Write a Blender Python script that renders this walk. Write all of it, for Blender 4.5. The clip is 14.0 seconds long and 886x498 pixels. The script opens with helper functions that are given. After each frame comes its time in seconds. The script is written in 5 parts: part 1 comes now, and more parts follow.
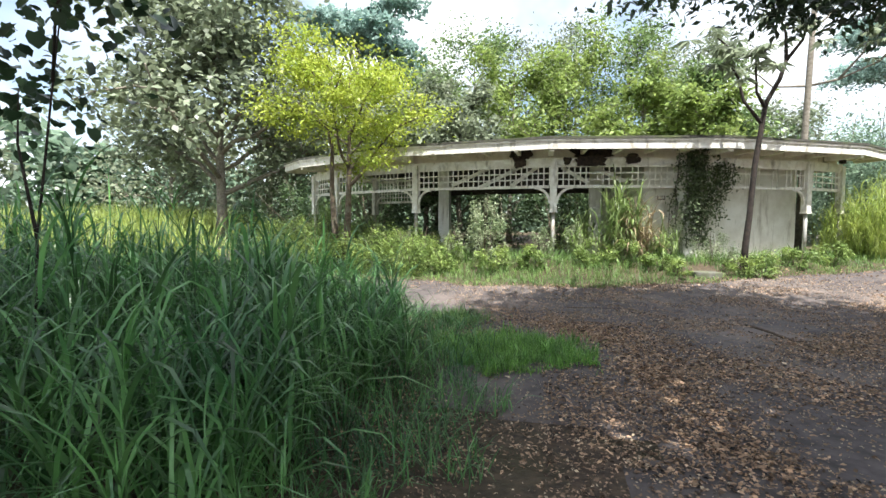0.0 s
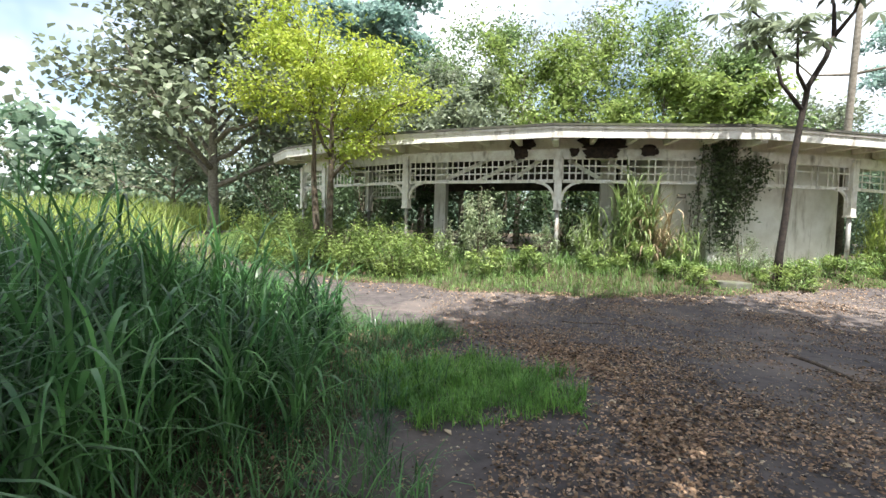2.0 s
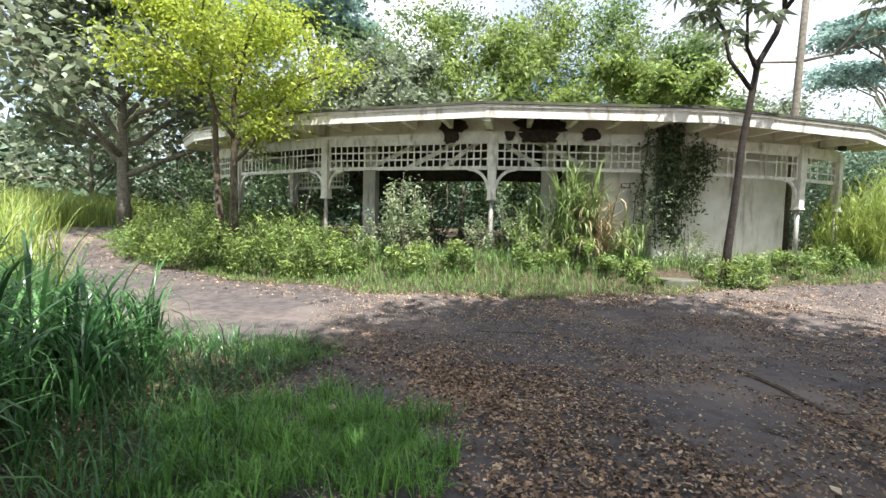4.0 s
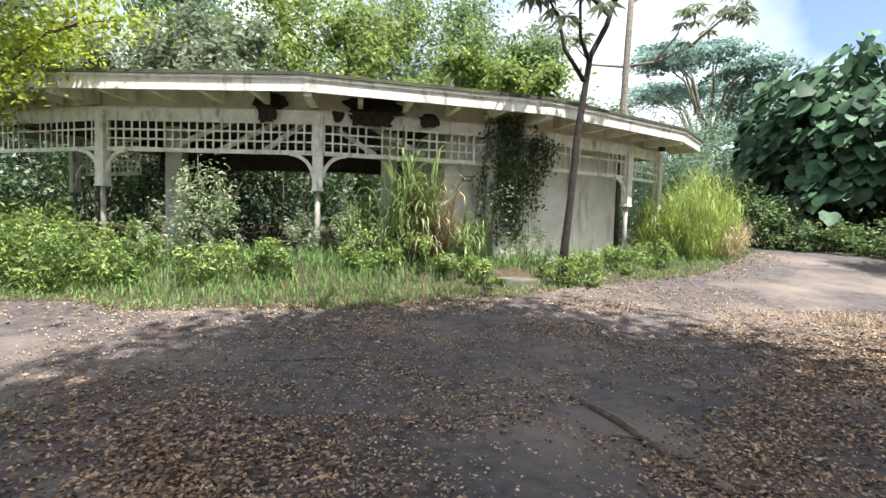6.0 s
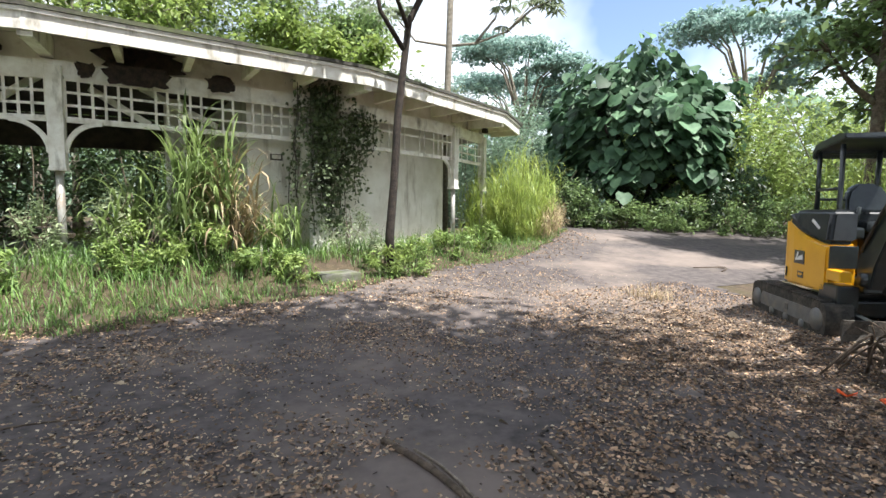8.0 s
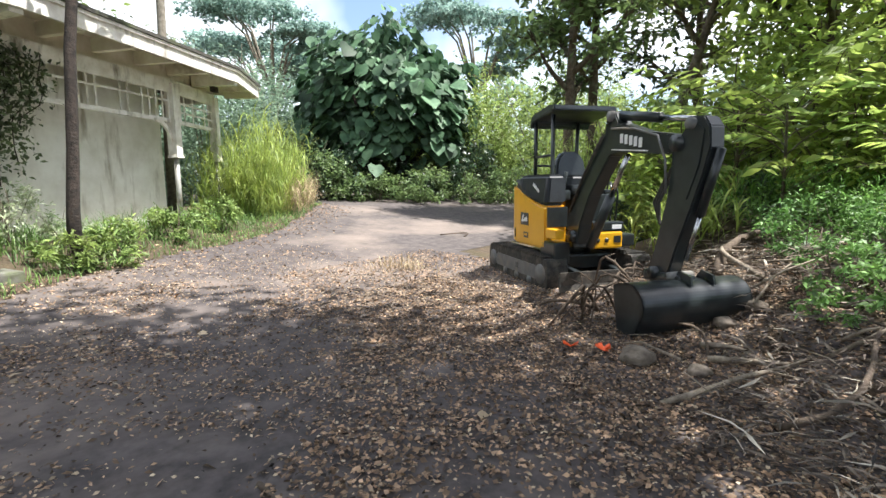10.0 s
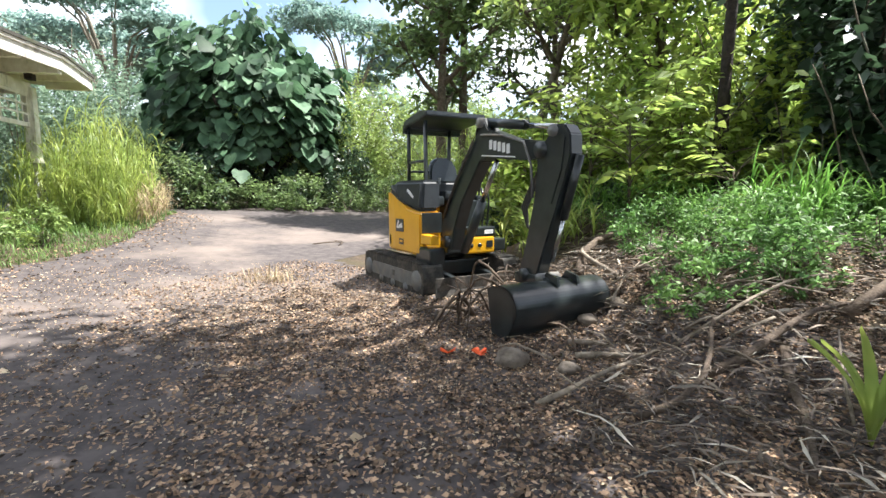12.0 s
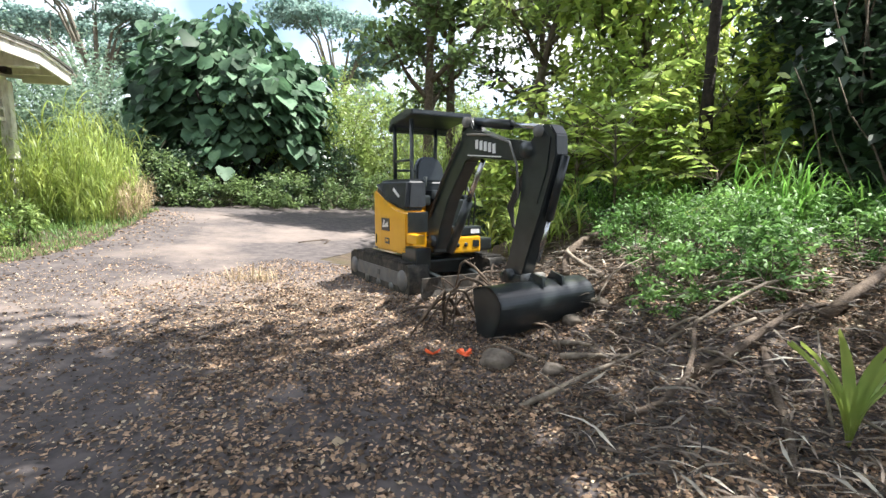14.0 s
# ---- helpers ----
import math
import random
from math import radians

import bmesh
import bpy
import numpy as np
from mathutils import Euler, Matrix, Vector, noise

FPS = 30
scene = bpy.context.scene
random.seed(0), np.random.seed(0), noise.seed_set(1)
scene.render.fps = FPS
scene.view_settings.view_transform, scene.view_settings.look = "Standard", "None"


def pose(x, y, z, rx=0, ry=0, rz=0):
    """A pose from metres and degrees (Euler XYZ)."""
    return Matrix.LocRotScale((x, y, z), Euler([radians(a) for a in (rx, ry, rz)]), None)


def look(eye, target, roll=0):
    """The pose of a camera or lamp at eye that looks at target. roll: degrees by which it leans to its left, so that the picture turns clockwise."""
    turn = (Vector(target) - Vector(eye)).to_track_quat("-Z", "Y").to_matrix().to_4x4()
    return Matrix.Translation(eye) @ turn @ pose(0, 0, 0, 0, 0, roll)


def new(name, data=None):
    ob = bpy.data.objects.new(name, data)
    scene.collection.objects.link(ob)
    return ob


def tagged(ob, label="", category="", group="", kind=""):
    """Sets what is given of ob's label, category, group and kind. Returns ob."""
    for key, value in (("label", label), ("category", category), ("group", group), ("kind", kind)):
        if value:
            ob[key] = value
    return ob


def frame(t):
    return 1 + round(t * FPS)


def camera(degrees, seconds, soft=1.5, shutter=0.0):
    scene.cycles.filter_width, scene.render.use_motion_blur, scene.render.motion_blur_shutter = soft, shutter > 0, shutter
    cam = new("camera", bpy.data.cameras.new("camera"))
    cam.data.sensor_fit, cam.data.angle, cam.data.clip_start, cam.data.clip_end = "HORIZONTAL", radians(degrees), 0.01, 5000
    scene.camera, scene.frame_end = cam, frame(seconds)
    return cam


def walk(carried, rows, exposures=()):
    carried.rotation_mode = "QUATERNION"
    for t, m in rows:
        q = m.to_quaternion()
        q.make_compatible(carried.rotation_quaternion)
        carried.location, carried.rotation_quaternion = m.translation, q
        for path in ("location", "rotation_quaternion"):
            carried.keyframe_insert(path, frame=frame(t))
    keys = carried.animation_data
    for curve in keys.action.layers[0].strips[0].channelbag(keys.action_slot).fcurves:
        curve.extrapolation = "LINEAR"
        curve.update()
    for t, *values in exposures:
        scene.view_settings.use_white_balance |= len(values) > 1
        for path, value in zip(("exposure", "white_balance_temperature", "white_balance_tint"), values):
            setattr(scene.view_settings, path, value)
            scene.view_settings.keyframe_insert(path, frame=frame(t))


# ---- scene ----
cam = camera(84.7, 14.0)
PATH = [
    (0, (0.557, -0.113, 1.632), (0.127, 1.838, 1.527), 0.2),
    (0.5, (0.668, 0.31, 1.614), (0.24, 2.261, 1.512), 0.5),
    (1, (0.75, 0.717, 1.594), (0.27, 2.655, 1.489), 0.8),
    (1.5, (0.815, 1.133, 1.592), (0.309, 3.064, 1.478), 0.9),
    (2, (0.942, 1.557, 1.543), (0.445, 3.491, 1.439), 1.4),
    (2.2, (1.028, 1.749, 1.518), (0.527, 3.682, 1.416), 2.0),
    (4.3, (1.627, 3.471, 1.448), (1.378, 5.452, 1.337), 1.1),
    (4.5, (1.721, 3.649, 1.449), (1.563, 5.64, 1.345), 1.3),
    (5, (1.851, 3.975, 1.456), (1.782, 5.97, 1.347), 1.6),
    (5.5, (2.018, 4.331, 1.42), (2.01, 6.329, 1.315), 1.6),
    (6, (2.165, 4.69, 1.417), (2.37, 6.676, 1.309), 1.6),
    (6.5, (2.29, 4.979, 1.444), (2.629, 6.946, 1.32), 1.3),
    (7, (2.466, 5.251, 1.439), (2.858, 7.207, 1.296), 1.2),
    (7.5, (2.627, 5.498, 1.419), (3.271, 7.385, 1.261), 1.1),
    (8, (2.763, 5.709, 1.429), (3.599, 7.519, 1.27), 0.4),
    (8.5, (2.965, 5.878, 1.414), (3.898, 7.638, 1.229), -0.4),
    (9, (3.16, 6.002, 1.399), (4.258, 7.66, 1.188), -0.5),
    (9.2, (3.22, 6.045, 1.391), (4.431, 7.621, 1.162), -0.6),
    (11.3, (3.62, 6.238, 1.301), (5.427, 7.061, 1.066), -0.5),
    (12, (3.627, 6.236, 1.303), (5.45, 7.024, 1.073), -0.4),
    (12.5, (3.624, 6.232, 1.305), (5.451, 7.014, 1.074), -0.3),
    (13, (3.627, 6.234, 1.304), (5.457, 7.009, 1.08), -0.6),
    (13.5, (3.634, 6.236, 1.307), (5.472, 6.993, 1.082), -0.6),
    (14, (3.659, 6.228, 1.324), (5.502, 6.969, 1.084), -0.1),
]
walk(cam, [(t, look(eye, target, roll)) for t, eye, target, roll in PATH], [(0, 1.33), (2.2, 1.33), (4.3, 1.28), (9.2, 1.26), (11.3, 1.55), (14, 1.55)])

# ---- sky, sun, exposure ----
SUN_AZ, SUN_EL = 150.0, 64.5          # degrees clockwise from +y, degrees above the horizon
world = bpy.data.worlds.new("sky")
scene.world = world
world.use_nodes = True
wn, wl = world.node_tree.nodes, world.node_tree.links
bg = wn["Background"]
sky = wn.new("ShaderNodeTexSky")
sky.sky_type, sky.sun_disc = "NISHITA", False
sky.sun_elevation, sky.sun_rotation = radians(SUN_EL), radians(SUN_AZ)
sky.air_density, sky.dust_density, sky.ozone_density = 1.0, 1.5, 1.0
wco = wn.new("ShaderNodeTexCoord")
wno = wn.new("ShaderNodeTexNoise")
wno.inputs["Scale"].default_value, wno.inputs["Detail"].default_value = 2.2, 5
wl.new(wco.outputs["Generated"], wno.inputs["Vector"])
wra = wn.new("ShaderNodeValToRGB")
wra.color_ramp.elements[0].position, wra.color_ramp.elements[1].position = 0.4, 0.64
wl.new(wno.outputs["Fac"], wra.inputs["Fac"])
wmi = wn.new("ShaderNodeMix")
wmi.data_type = "RGBA"
wl.new(wra.outputs["Color"], wmi.inputs["Factor"])
wl.new(sky.outputs["Color"], wmi.inputs["A"])
wmi.inputs["B"].default_value = (7.4, 7.7, 8.1, 1)
wl.new(wmi.outputs["Result"], bg.inputs["Color"])
bg.inputs["Strength"].default_value = 0.11
sun_data = bpy.data.lights.new("sun", "SUN")
sun_data.energy, sun_data.angle, sun_data.color = 5.0, radians(0.6), (1.0, 0.98, 0.945)
sun = new("sun", sun_data)
sd = Vector((math.sin(radians(SUN_AZ)) * math.cos(radians(SUN_EL)), math.cos(radians(SUN_AZ)) * math.cos(radians(SUN_EL)), math.sin(radians(SUN_EL))))
sun.matrix_world = look(sd * 60, (0, 0, 0))

# ---- materials ----


def mat(name, base, dark=None, scale=8.0, rough=0.8, metal=0.0, bump=0.0, island=0.0, stain=None, stain_at=0.6, stain_scale=1.2, trans=0.0, obj_random=0.0, detail=6.0, gloss=0.5, streak=1.0):
    """A node material: grain between two colours, a larger stain, per-piece variation and fine relief."""
    m = bpy.data.materials.new(name)
    m.use_nodes = True
    n, l = m.node_tree.nodes, m.node_tree.links
    b = n["Principled BSDF"]
    b.inputs["Roughness"].default_value, b.inputs["Metallic"].default_value = rough, metal
    b.inputs["Specular IOR Level"].default_value = gloss
    dark = dark or tuple(c * 0.7 for c in base)
    co = n.new("ShaderNodeTexCoord")
    geo = n.new("ShaderNodeNewGeometry")
    no = n.new("ShaderNodeTexNoise")
    no.inputs["Scale"].default_value, no.inputs["Detail"].default_value, no.inputs["Roughness"].default_value = scale, detail, 0.62
    l.new(geo.outputs["Position"], no.inputs["Vector"])
    ra = n.new("ShaderNodeValToRGB")
    ra.color_ramp.elements[0].position, ra.color_ramp.elements[1].position = 0.36, 0.64
    ra.color_ramp.elements[0].color, ra.color_ramp.elements[1].color = (*dark, 1), (*base, 1)
    l.new(no.outputs["Fac"], ra.inputs["Fac"])
    col = ra.outputs["Color"]
    if stain:
        n2 = n.new("ShaderNodeTexNoise")
        n2.inputs["Scale"].default_value, n2.inputs["Detail"].default_value, n2.inputs["Roughness"].default_value = stain_scale, 7, 0.6
        mp = n.new("ShaderNodeMapping")
        mp.inputs["Scale"].default_value = (1, 1, streak)
        l.new(geo.outputs["Position"], mp.inputs["Vector"])
        l.new(mp.outputs["Vector"], n2.inputs["Vector"])
        r2 = n.new("ShaderNodeValToRGB")
        r2.color_ramp.elements[0].position, r2.color_ramp.elements[1].position = stain_at - 0.1, stain_at + 0.1
        l.new(n2.outputs["Fac"], r2.inputs["Fac"])
        mx = n.new("ShaderNodeMix")
        mx.data_type = "RGBA"
        l.new(r2.outputs["Color"], mx.inputs["Factor"])
        l.new(col, mx.inputs["A"])
        mx.inputs["B"].default_value = (*stain, 1)
        col = mx.outputs["Result"]
    if island or obj_random:
        hs = n.new("ShaderNodeHueSaturation")
        mr = n.new("ShaderNodeMapRange")
        amount = island or obj_random
        mr.inputs["To Min"].default_value, mr.inputs["To Max"].default_value = 1 - amount, 1 + amount
        if island:
            l.new(geo.outputs["Random Per Island"], mr.inputs["Value"])
        else:
            l.new(n.new("ShaderNodeObjectInfo").outputs["Random"], mr.inputs["Value"])
        l.new(mr.outputs["Result"], hs.inputs["Value"])
        l.new(col, hs.inputs["Color"])
        col = hs.outputs["Color"]
    l.new(col, b.inputs["Base Color"])
    if bump:
        bu = n.new("ShaderNodeBump")
        bu.inputs["Strength"].default_value, bu.inputs["Distance"].default_value = bump, 0.02
        nb = n.new("ShaderNodeTexNoise")
        nb.inputs["Scale"].default_value, nb.inputs["Detail"].default_value = scale * 3, 6
        l.new(geo.outputs["Position"], nb.inputs["Vector"])
        l.new(nb.outputs["Fac"], bu.inputs["Height"])
        l.new(bu.outputs["Normal"], b.inputs["Normal"])
    if trans:
        tr = n.new("ShaderNodeBsdfTranslucent")
        ms = n.new("ShaderNodeMixShader")
        ms.inputs["Fac"].default_value = trans
        l.new(col, tr.inputs["Color"])
        l.new(b.outputs["BSDF"], ms.inputs[1])
        l.new(tr.outputs["BSDF"], ms.inputs[2])
        l.new(ms.outputs["Shader"], n["Material Output"].inputs["Surface"])
    return m


M_ASPHALT = mat("asphalt", (0.108, 0.09, 0.084), (0.046, 0.038, 0.037), 6, 0.9, bump=0.25, stain=(0.2, 0.16, 0.135), stain_at=0.6, stain_scale=0.4, detail=12)
M_SOIL = mat("soil", (0.10, 0.068, 0.042), (0.035, 0.024, 0.016), 9, 0.95, bump=0.8, stain=(0.06, 0.05, 0.022), stain_at=0.55, stain_scale=0.9)
M_PAINT = mat("weathered_white_paint", (0.80, 0.78, 0.72), (0.62, 0.58, 0.50), 5, 0.6, bump=0.15, stain=(0.17, 0.145, 0.105), stain_at=0.64, stain_scale=5, streak=0.3)
M_WALL = mat("stained_wall_paint", (0.74, 0.72, 0.66), (0.60, 0.57, 0.50), 2.2, 0.75, bump=0.15, stain=(0.26, 0.22, 0.16), stain_at=0.65, stain_scale=4, streak=0.18)
M_SOFFIT = mat("soffit_paint", (0.80, 0.76, 0.68), (0.66, 0.60, 0.50), 3, 0.75, stain=(0.24, 0.16, 0.10), stain_at=0.66, stain_scale=1.6)
M_ROT = mat("rotten_wood", (0.045, 0.028, 0.02), (0.01, 0.007, 0.006), 12, 0.95, bump=0.6)
M_SHINGLE = mat("roof_shingle", (0.085, 0.08, 0.066), (0.04, 0.038, 0.03), 14, 0.92, bump=0.5, stain=(0.09, 0.11, 0.04), stain_at=0.58)
M_GALV = mat("galvanised_pipe", (0.42, 0.42, 0.39), (0.30, 0.29, 0.26), 9, 0.55, 0.3, stain=(0.22, 0.13, 0.07), stain_at=0.62, stain_scale=3)
M_CONCRETE = mat("old_concrete", (0.26, 0.25, 0.22), (0.17, 0.16, 0.14), 6, 0.9, bump=0.4, stain=(0.12, 0.12, 0.07), stain_at=0.6)
M_SLAB = mat("mossy_concrete", (0.17, 0.165, 0.14), (0.09, 0.088, 0.07), 7, 0.92, bump=0.5, stain=(0.1, 0.12, 0.05), stain_at=0.56, stain_scale=4)
M_BARK = mat("bark", (0.15, 0.115, 0.08), (0.06, 0.045, 0.032), 14, 0.95, bump=0.9, stain=(0.18, 0.18, 0.13), stain_at=0.62, stain_scale=4)
M_BARK_DARK = mat("dark_bark", (0.05, 0.036, 0.028), (0.014, 0.011, 0.009), 11, 0.95, bump=0.9)
M_BARK_GREY = mat("grey_bark", (0.28, 0.25, 0.2), (0.14, 0.12, 0.095), 10, 0.95, bump=0.7)
# Dark brown that carries the interior shade seen behind the trellis.
M_VOID = mat("shade_dark_timber", (0.085, 0.068, 0.052), (0.04, 0.032, 0.026), 5, 0.85)


def leaf_mat(name, base, dark, rough=0.5, trans=0.35, island=0.35, gloss=0.5):
    return mat(name, base, dark, 1.6, rough, island=island, trans=trans, detail=3, gloss=gloss)


L_CANE = leaf_mat("cane_grass_blade", (0.135, 0.29, 0.09), (0.045, 0.13, 0.045), 0.33, 0.36, 0.6)
L_SHORT = leaf_mat("short_grass_blade", (0.2, 0.39, 0.075), (0.11, 0.25, 0.05), 0.5, 0.35, 0.5)
L_CREEP = leaf_mat("creeping_weed_leaf", (0.19, 0.34, 0.085), (0.08, 0.18, 0.045), 0.55, 0.35, 0.6)
L_LAWN = leaf_mat("weed_grass_blade", (0.175, 0.285, 0.075), (0.095, 0.18, 0.05), 0.5, 0.35, 0.45)
L_YELLOWGRASS = leaf_mat("sunlit_grass_blade", (0.36, 0.42, 0.10), (0.22, 0.31, 0.075), 0.5, 0.4, 0.4)
L_STRAW = leaf_mat("straw_blade", (0.42, 0.34, 0.2), (0.28, 0.2, 0.12), 0.7, 0.2, 0.4)
L_YELLOW = leaf_mat("yellow_green_leaf", (0.44, 0.49, 0.07), (0.27, 0.36, 0.055), 0.5, 0.45)
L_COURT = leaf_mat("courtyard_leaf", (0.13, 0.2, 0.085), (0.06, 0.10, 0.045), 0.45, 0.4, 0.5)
L_PALE = leaf_mat("pale_green_leaf", (0.42, 0.46, 0.30), (0.24, 0.32, 0.16), 0.5, 0.4, 0.4)
L_VINE = leaf_mat("vine_leaf", (0.12, 0.16, 0.07), (0.06, 0.085, 0.04), 0.6, 0.2, 0.5)
L_MID = leaf_mat("mid_green_leaf", (0.2, 0.28, 0.10), (0.11, 0.175, 0.07), 0.45, 0.4, 0.5)
L_LIME = leaf_mat("lime_leaf", (0.29, 0.36, 0.10), (0.16, 0.235, 0.065), 0.5, 0.45, 0.5)
L_GREY = leaf_mat("grey_green_leaf", (0.27, 0.31, 0.2), (0.15, 0.185, 0.12), 0.45, 0.4, 0.45)
L_DARK = leaf_mat("dark_green_leaf", (0.05, 0.085, 0.042), (0.025, 0.05, 0.026), 0.36, 0.25, 0.5)
L_BIG = leaf_mat("broad_leaf", (0.115, 0.2, 0.11), (0.045, 0.095, 0.05), 0.55, 0.25, 0.6, 0.25)
L_REED = leaf_mat("reed_blade", (0.28, 0.36, 0.13), (0.17, 0.25, 0.085), 0.45, 0.4, 0.45)
L_WEED = leaf_mat("bank_weed_leaf", (0.28, 0.36, 0.1), (0.14, 0.22, 0.06), 0.6, 0.35, 0.55)
# Backlight painted in: leaf colour raised to a bright yellow-green.
L_JUNGLE = leaf_mat("backlight_tinted_leaf", (0.46, 0.55, 0.13), (0.22, 0.34, 0.08), 0.4, 0.55, 0.5)
# Shade painted in: leaf colour lowered for the dark growth by the drive.
L_SHADE = leaf_mat("shade_tinted_leaf", (0.08, 0.135, 0.07), (0.035, 0.065, 0.035), 0.3, 0.3, 0.6)
# Green shifted towards blue, with some distance haze mixed into the colour.
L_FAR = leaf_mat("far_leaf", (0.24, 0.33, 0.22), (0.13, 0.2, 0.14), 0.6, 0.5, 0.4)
# Distance haze put into the leaf colour, pale blue-green for the far crowns.
L_HAZE = leaf_mat("haze_tinted_leaf", (0.30, 0.42, 0.36), (0.18, 0.28, 0.25), 0.6, 0.5, 0.35)
L_LITTER = mat("dry_leaf", (0.36, 0.24, 0.15), (0.14, 0.088, 0.055), 9, 0.85, island=0.95)
L_FROND = mat("dead_frond_leaflet", (0.19, 0.15, 0.115), (0.05, 0.038, 0.03), 7, 0.85, island=0.8)
L_BLEACH = mat("bleached_frond_leaflet", (0.5, 0.46, 0.38), (0.26, 0.22, 0.17), 7, 0.8, island=0.6)
L_DARKLIT = mat("rotten_leaf", (0.2, 0.13, 0.08), (0.06, 0.04, 0.027), 9, 0.85, island=0.7)
L_DRIFT = mat("orange_dry_leaf", (0.38, 0.25, 0.15), (0.15, 0.09, 0.055), 9, 0.85, island=0.7)
L_LITTER_PALE = mat("pale_dry_leaf", (0.5, 0.4, 0.27), (0.3, 0.22, 0.14), 9, 0.8, island=0.5)

# ---- geometry helpers ----
rng = np.random.default_rng(7)


def part(name, bm, material, parent=None, label=""):
    """Links a bmesh as one mesh object under a thing or a part."""
    me = bpy.data.meshes.new(name)
    bm.to_mesh(me)
    bm.free()
    me.materials.append(material)
    ob = new(name, me)
    ob.parent = parent
    return tagged(ob, label)


def thing(name, at, label, category, group="", kind="", rz=0.0):
    e = new(name)
    e.matrix_world = pose(*at, 0, 0, rz)
    return tagged(e, label, category, group, kind)


def box(bm, x0, x1, y0, y1, z0, z1, bevel=0.0, m=None):
    r = bmesh.ops.create_cube(bm, size=1.0)
    vs = r["verts"]
    for v in vs:
        v.co = Vector((x0 if v.co.x < 0 else x1, y0 if v.co.y < 0 else y1, z0 if v.co.z < 0 else z1))
        if m is not None:
            v.co = m @ v.co
    if bevel:
        es = list({e for v in vs for e in v.link_edges})
        bmesh.ops.bevel(bm, geom=es, offset=bevel, segments=2, affect="EDGES", profile=0.6)


def beam(bm, a, b, w, h, bevel=0.0, up=(0, 0, 1)):
    """A squared bar from a to b, w across and h along up."""
    a, b = Vector(a), Vector(b)
    d = b - a
    x = d.normalized()
    y = Vector(up).cross(x)
    if y.length < 1e-4:
        y = Vector((0, 1, 0)).cross(x)
    y.normalize()
    z = x.cross(y)
    m = Matrix((x, y, z)).transposed().to_4x4()
    m.translation = a
    box(bm, 0, d.length, -w / 2, w / 2, -h / 2, h / 2, bevel, m)


def tube_arrays(points, radii, sides=8):
    """Vertices and faces of a tapered tube along points."""
    pts = [Vector(p) for p in points]
    vs, fs = [], []
    ref = Vector((0.31, 0.17, 1)).normalized()
    for i, p in enumerate(pts):
        d = (pts[min(i + 1, len(pts) - 1)] - pts[max(i - 1, 0)]).normalized()
        u = d.cross(ref if abs(d.dot(ref)) < 0.95 else Vector((1, 0, 0))).normalized()
        w = d.cross(u)
        for k in range(sides):
            a = 2 * math.pi * k / sides
            vs.append(p + (u * math.cos(a) + w * math.sin(a)) * radii[i])
    for i in range(len(pts) - 1):
        for k in range(sides):
            a, b = i * sides + k, i * sides + (k + 1) % sides
            fs.append((a, b, b + sides, a + sides))
    fs.append(tuple(range(sides))[::-1])
    fs.append(tuple(range((len(pts) - 1) * sides, len(pts) * sides)))
    return vs, fs


def mesh_ob(name, vs, fs, material, parent=None, label="", smooth=False):
    me = bpy.data.meshes.new(name)
    me.from_pydata([tuple(v) for v in vs], [], fs)
    me.materials.append(material)
    if smooth:
        me.polygons.foreach_set("use_smooth", [True] * len(me.polygons))
    ob = new(name, me)
    ob.parent = parent
    return tagged(ob, label)


def tubes_ob(name, runs, material, parent=None, label="", sides=8):
    vs, fs = [], []
    for pts, radii in runs:
        v, f = tube_arrays(pts, radii, sides)
        o = len(vs)
        vs += v
        fs += [tuple(i + o for i in g) for g in f]
    return mesh_ob(name, vs, fs, material, parent, label, True)


def quads_ob(name, verts, per, faces, material, parent=None, label=""):
    """verts: (n, per, 3) vertices of n like pieces; faces: quads within one piece."""
    n = len(verts)
    f = np.array(faces)
    idx = (np.arange(n)[:, None, None] * per + f[None]).reshape(-1)
    nf = n * len(f)
    me = bpy.data.meshes.new(name)
    me.vertices.add(n * per)
    me.vertices.foreach_set("co", np.ascontiguousarray(verts, dtype=np.float32).reshape(-1))
    me.loops.add(nf * 4)
    me.loops.foreach_set("vertex_index", idx.astype(np.int32))
    me.polygons.add(nf)
    me.polygons.foreach_set("loop_start", np.arange(0, nf * 4, 4, dtype=np.int32))
    me.update(calc_edges=True)
    me.materials.append(material)
    ob = new(name, me)
    ob.parent = parent
    return tagged(ob, label)


def frames_from(direction, spin):
    """Rotation matrices (n, 3, 3) whose first column runs along direction, spun about it."""
    d = direction / np.linalg.norm(direction, axis=1, keepdims=True)
    ref = np.where(np.abs(d[:, 2:3]) < 0.9, np.array([[0, 0, 1.0]]), np.array([[1.0, 0, 0]]))
    u = np.cross(ref, d)
    u /= np.linalg.norm(u, axis=1, keepdims=True)
    w = np.cross(d, u)
    c, s = np.cos(spin)[:, None], np.sin(spin)[:, None]
    return np.stack([d, c * u + s * w, c * w - s * u], axis=2)


DIAMOND = np.array([[0, 0, 0], [0.45, 0.24, 0.05], [1, 0, -0.08], [0.45, -0.24, 0.05]])


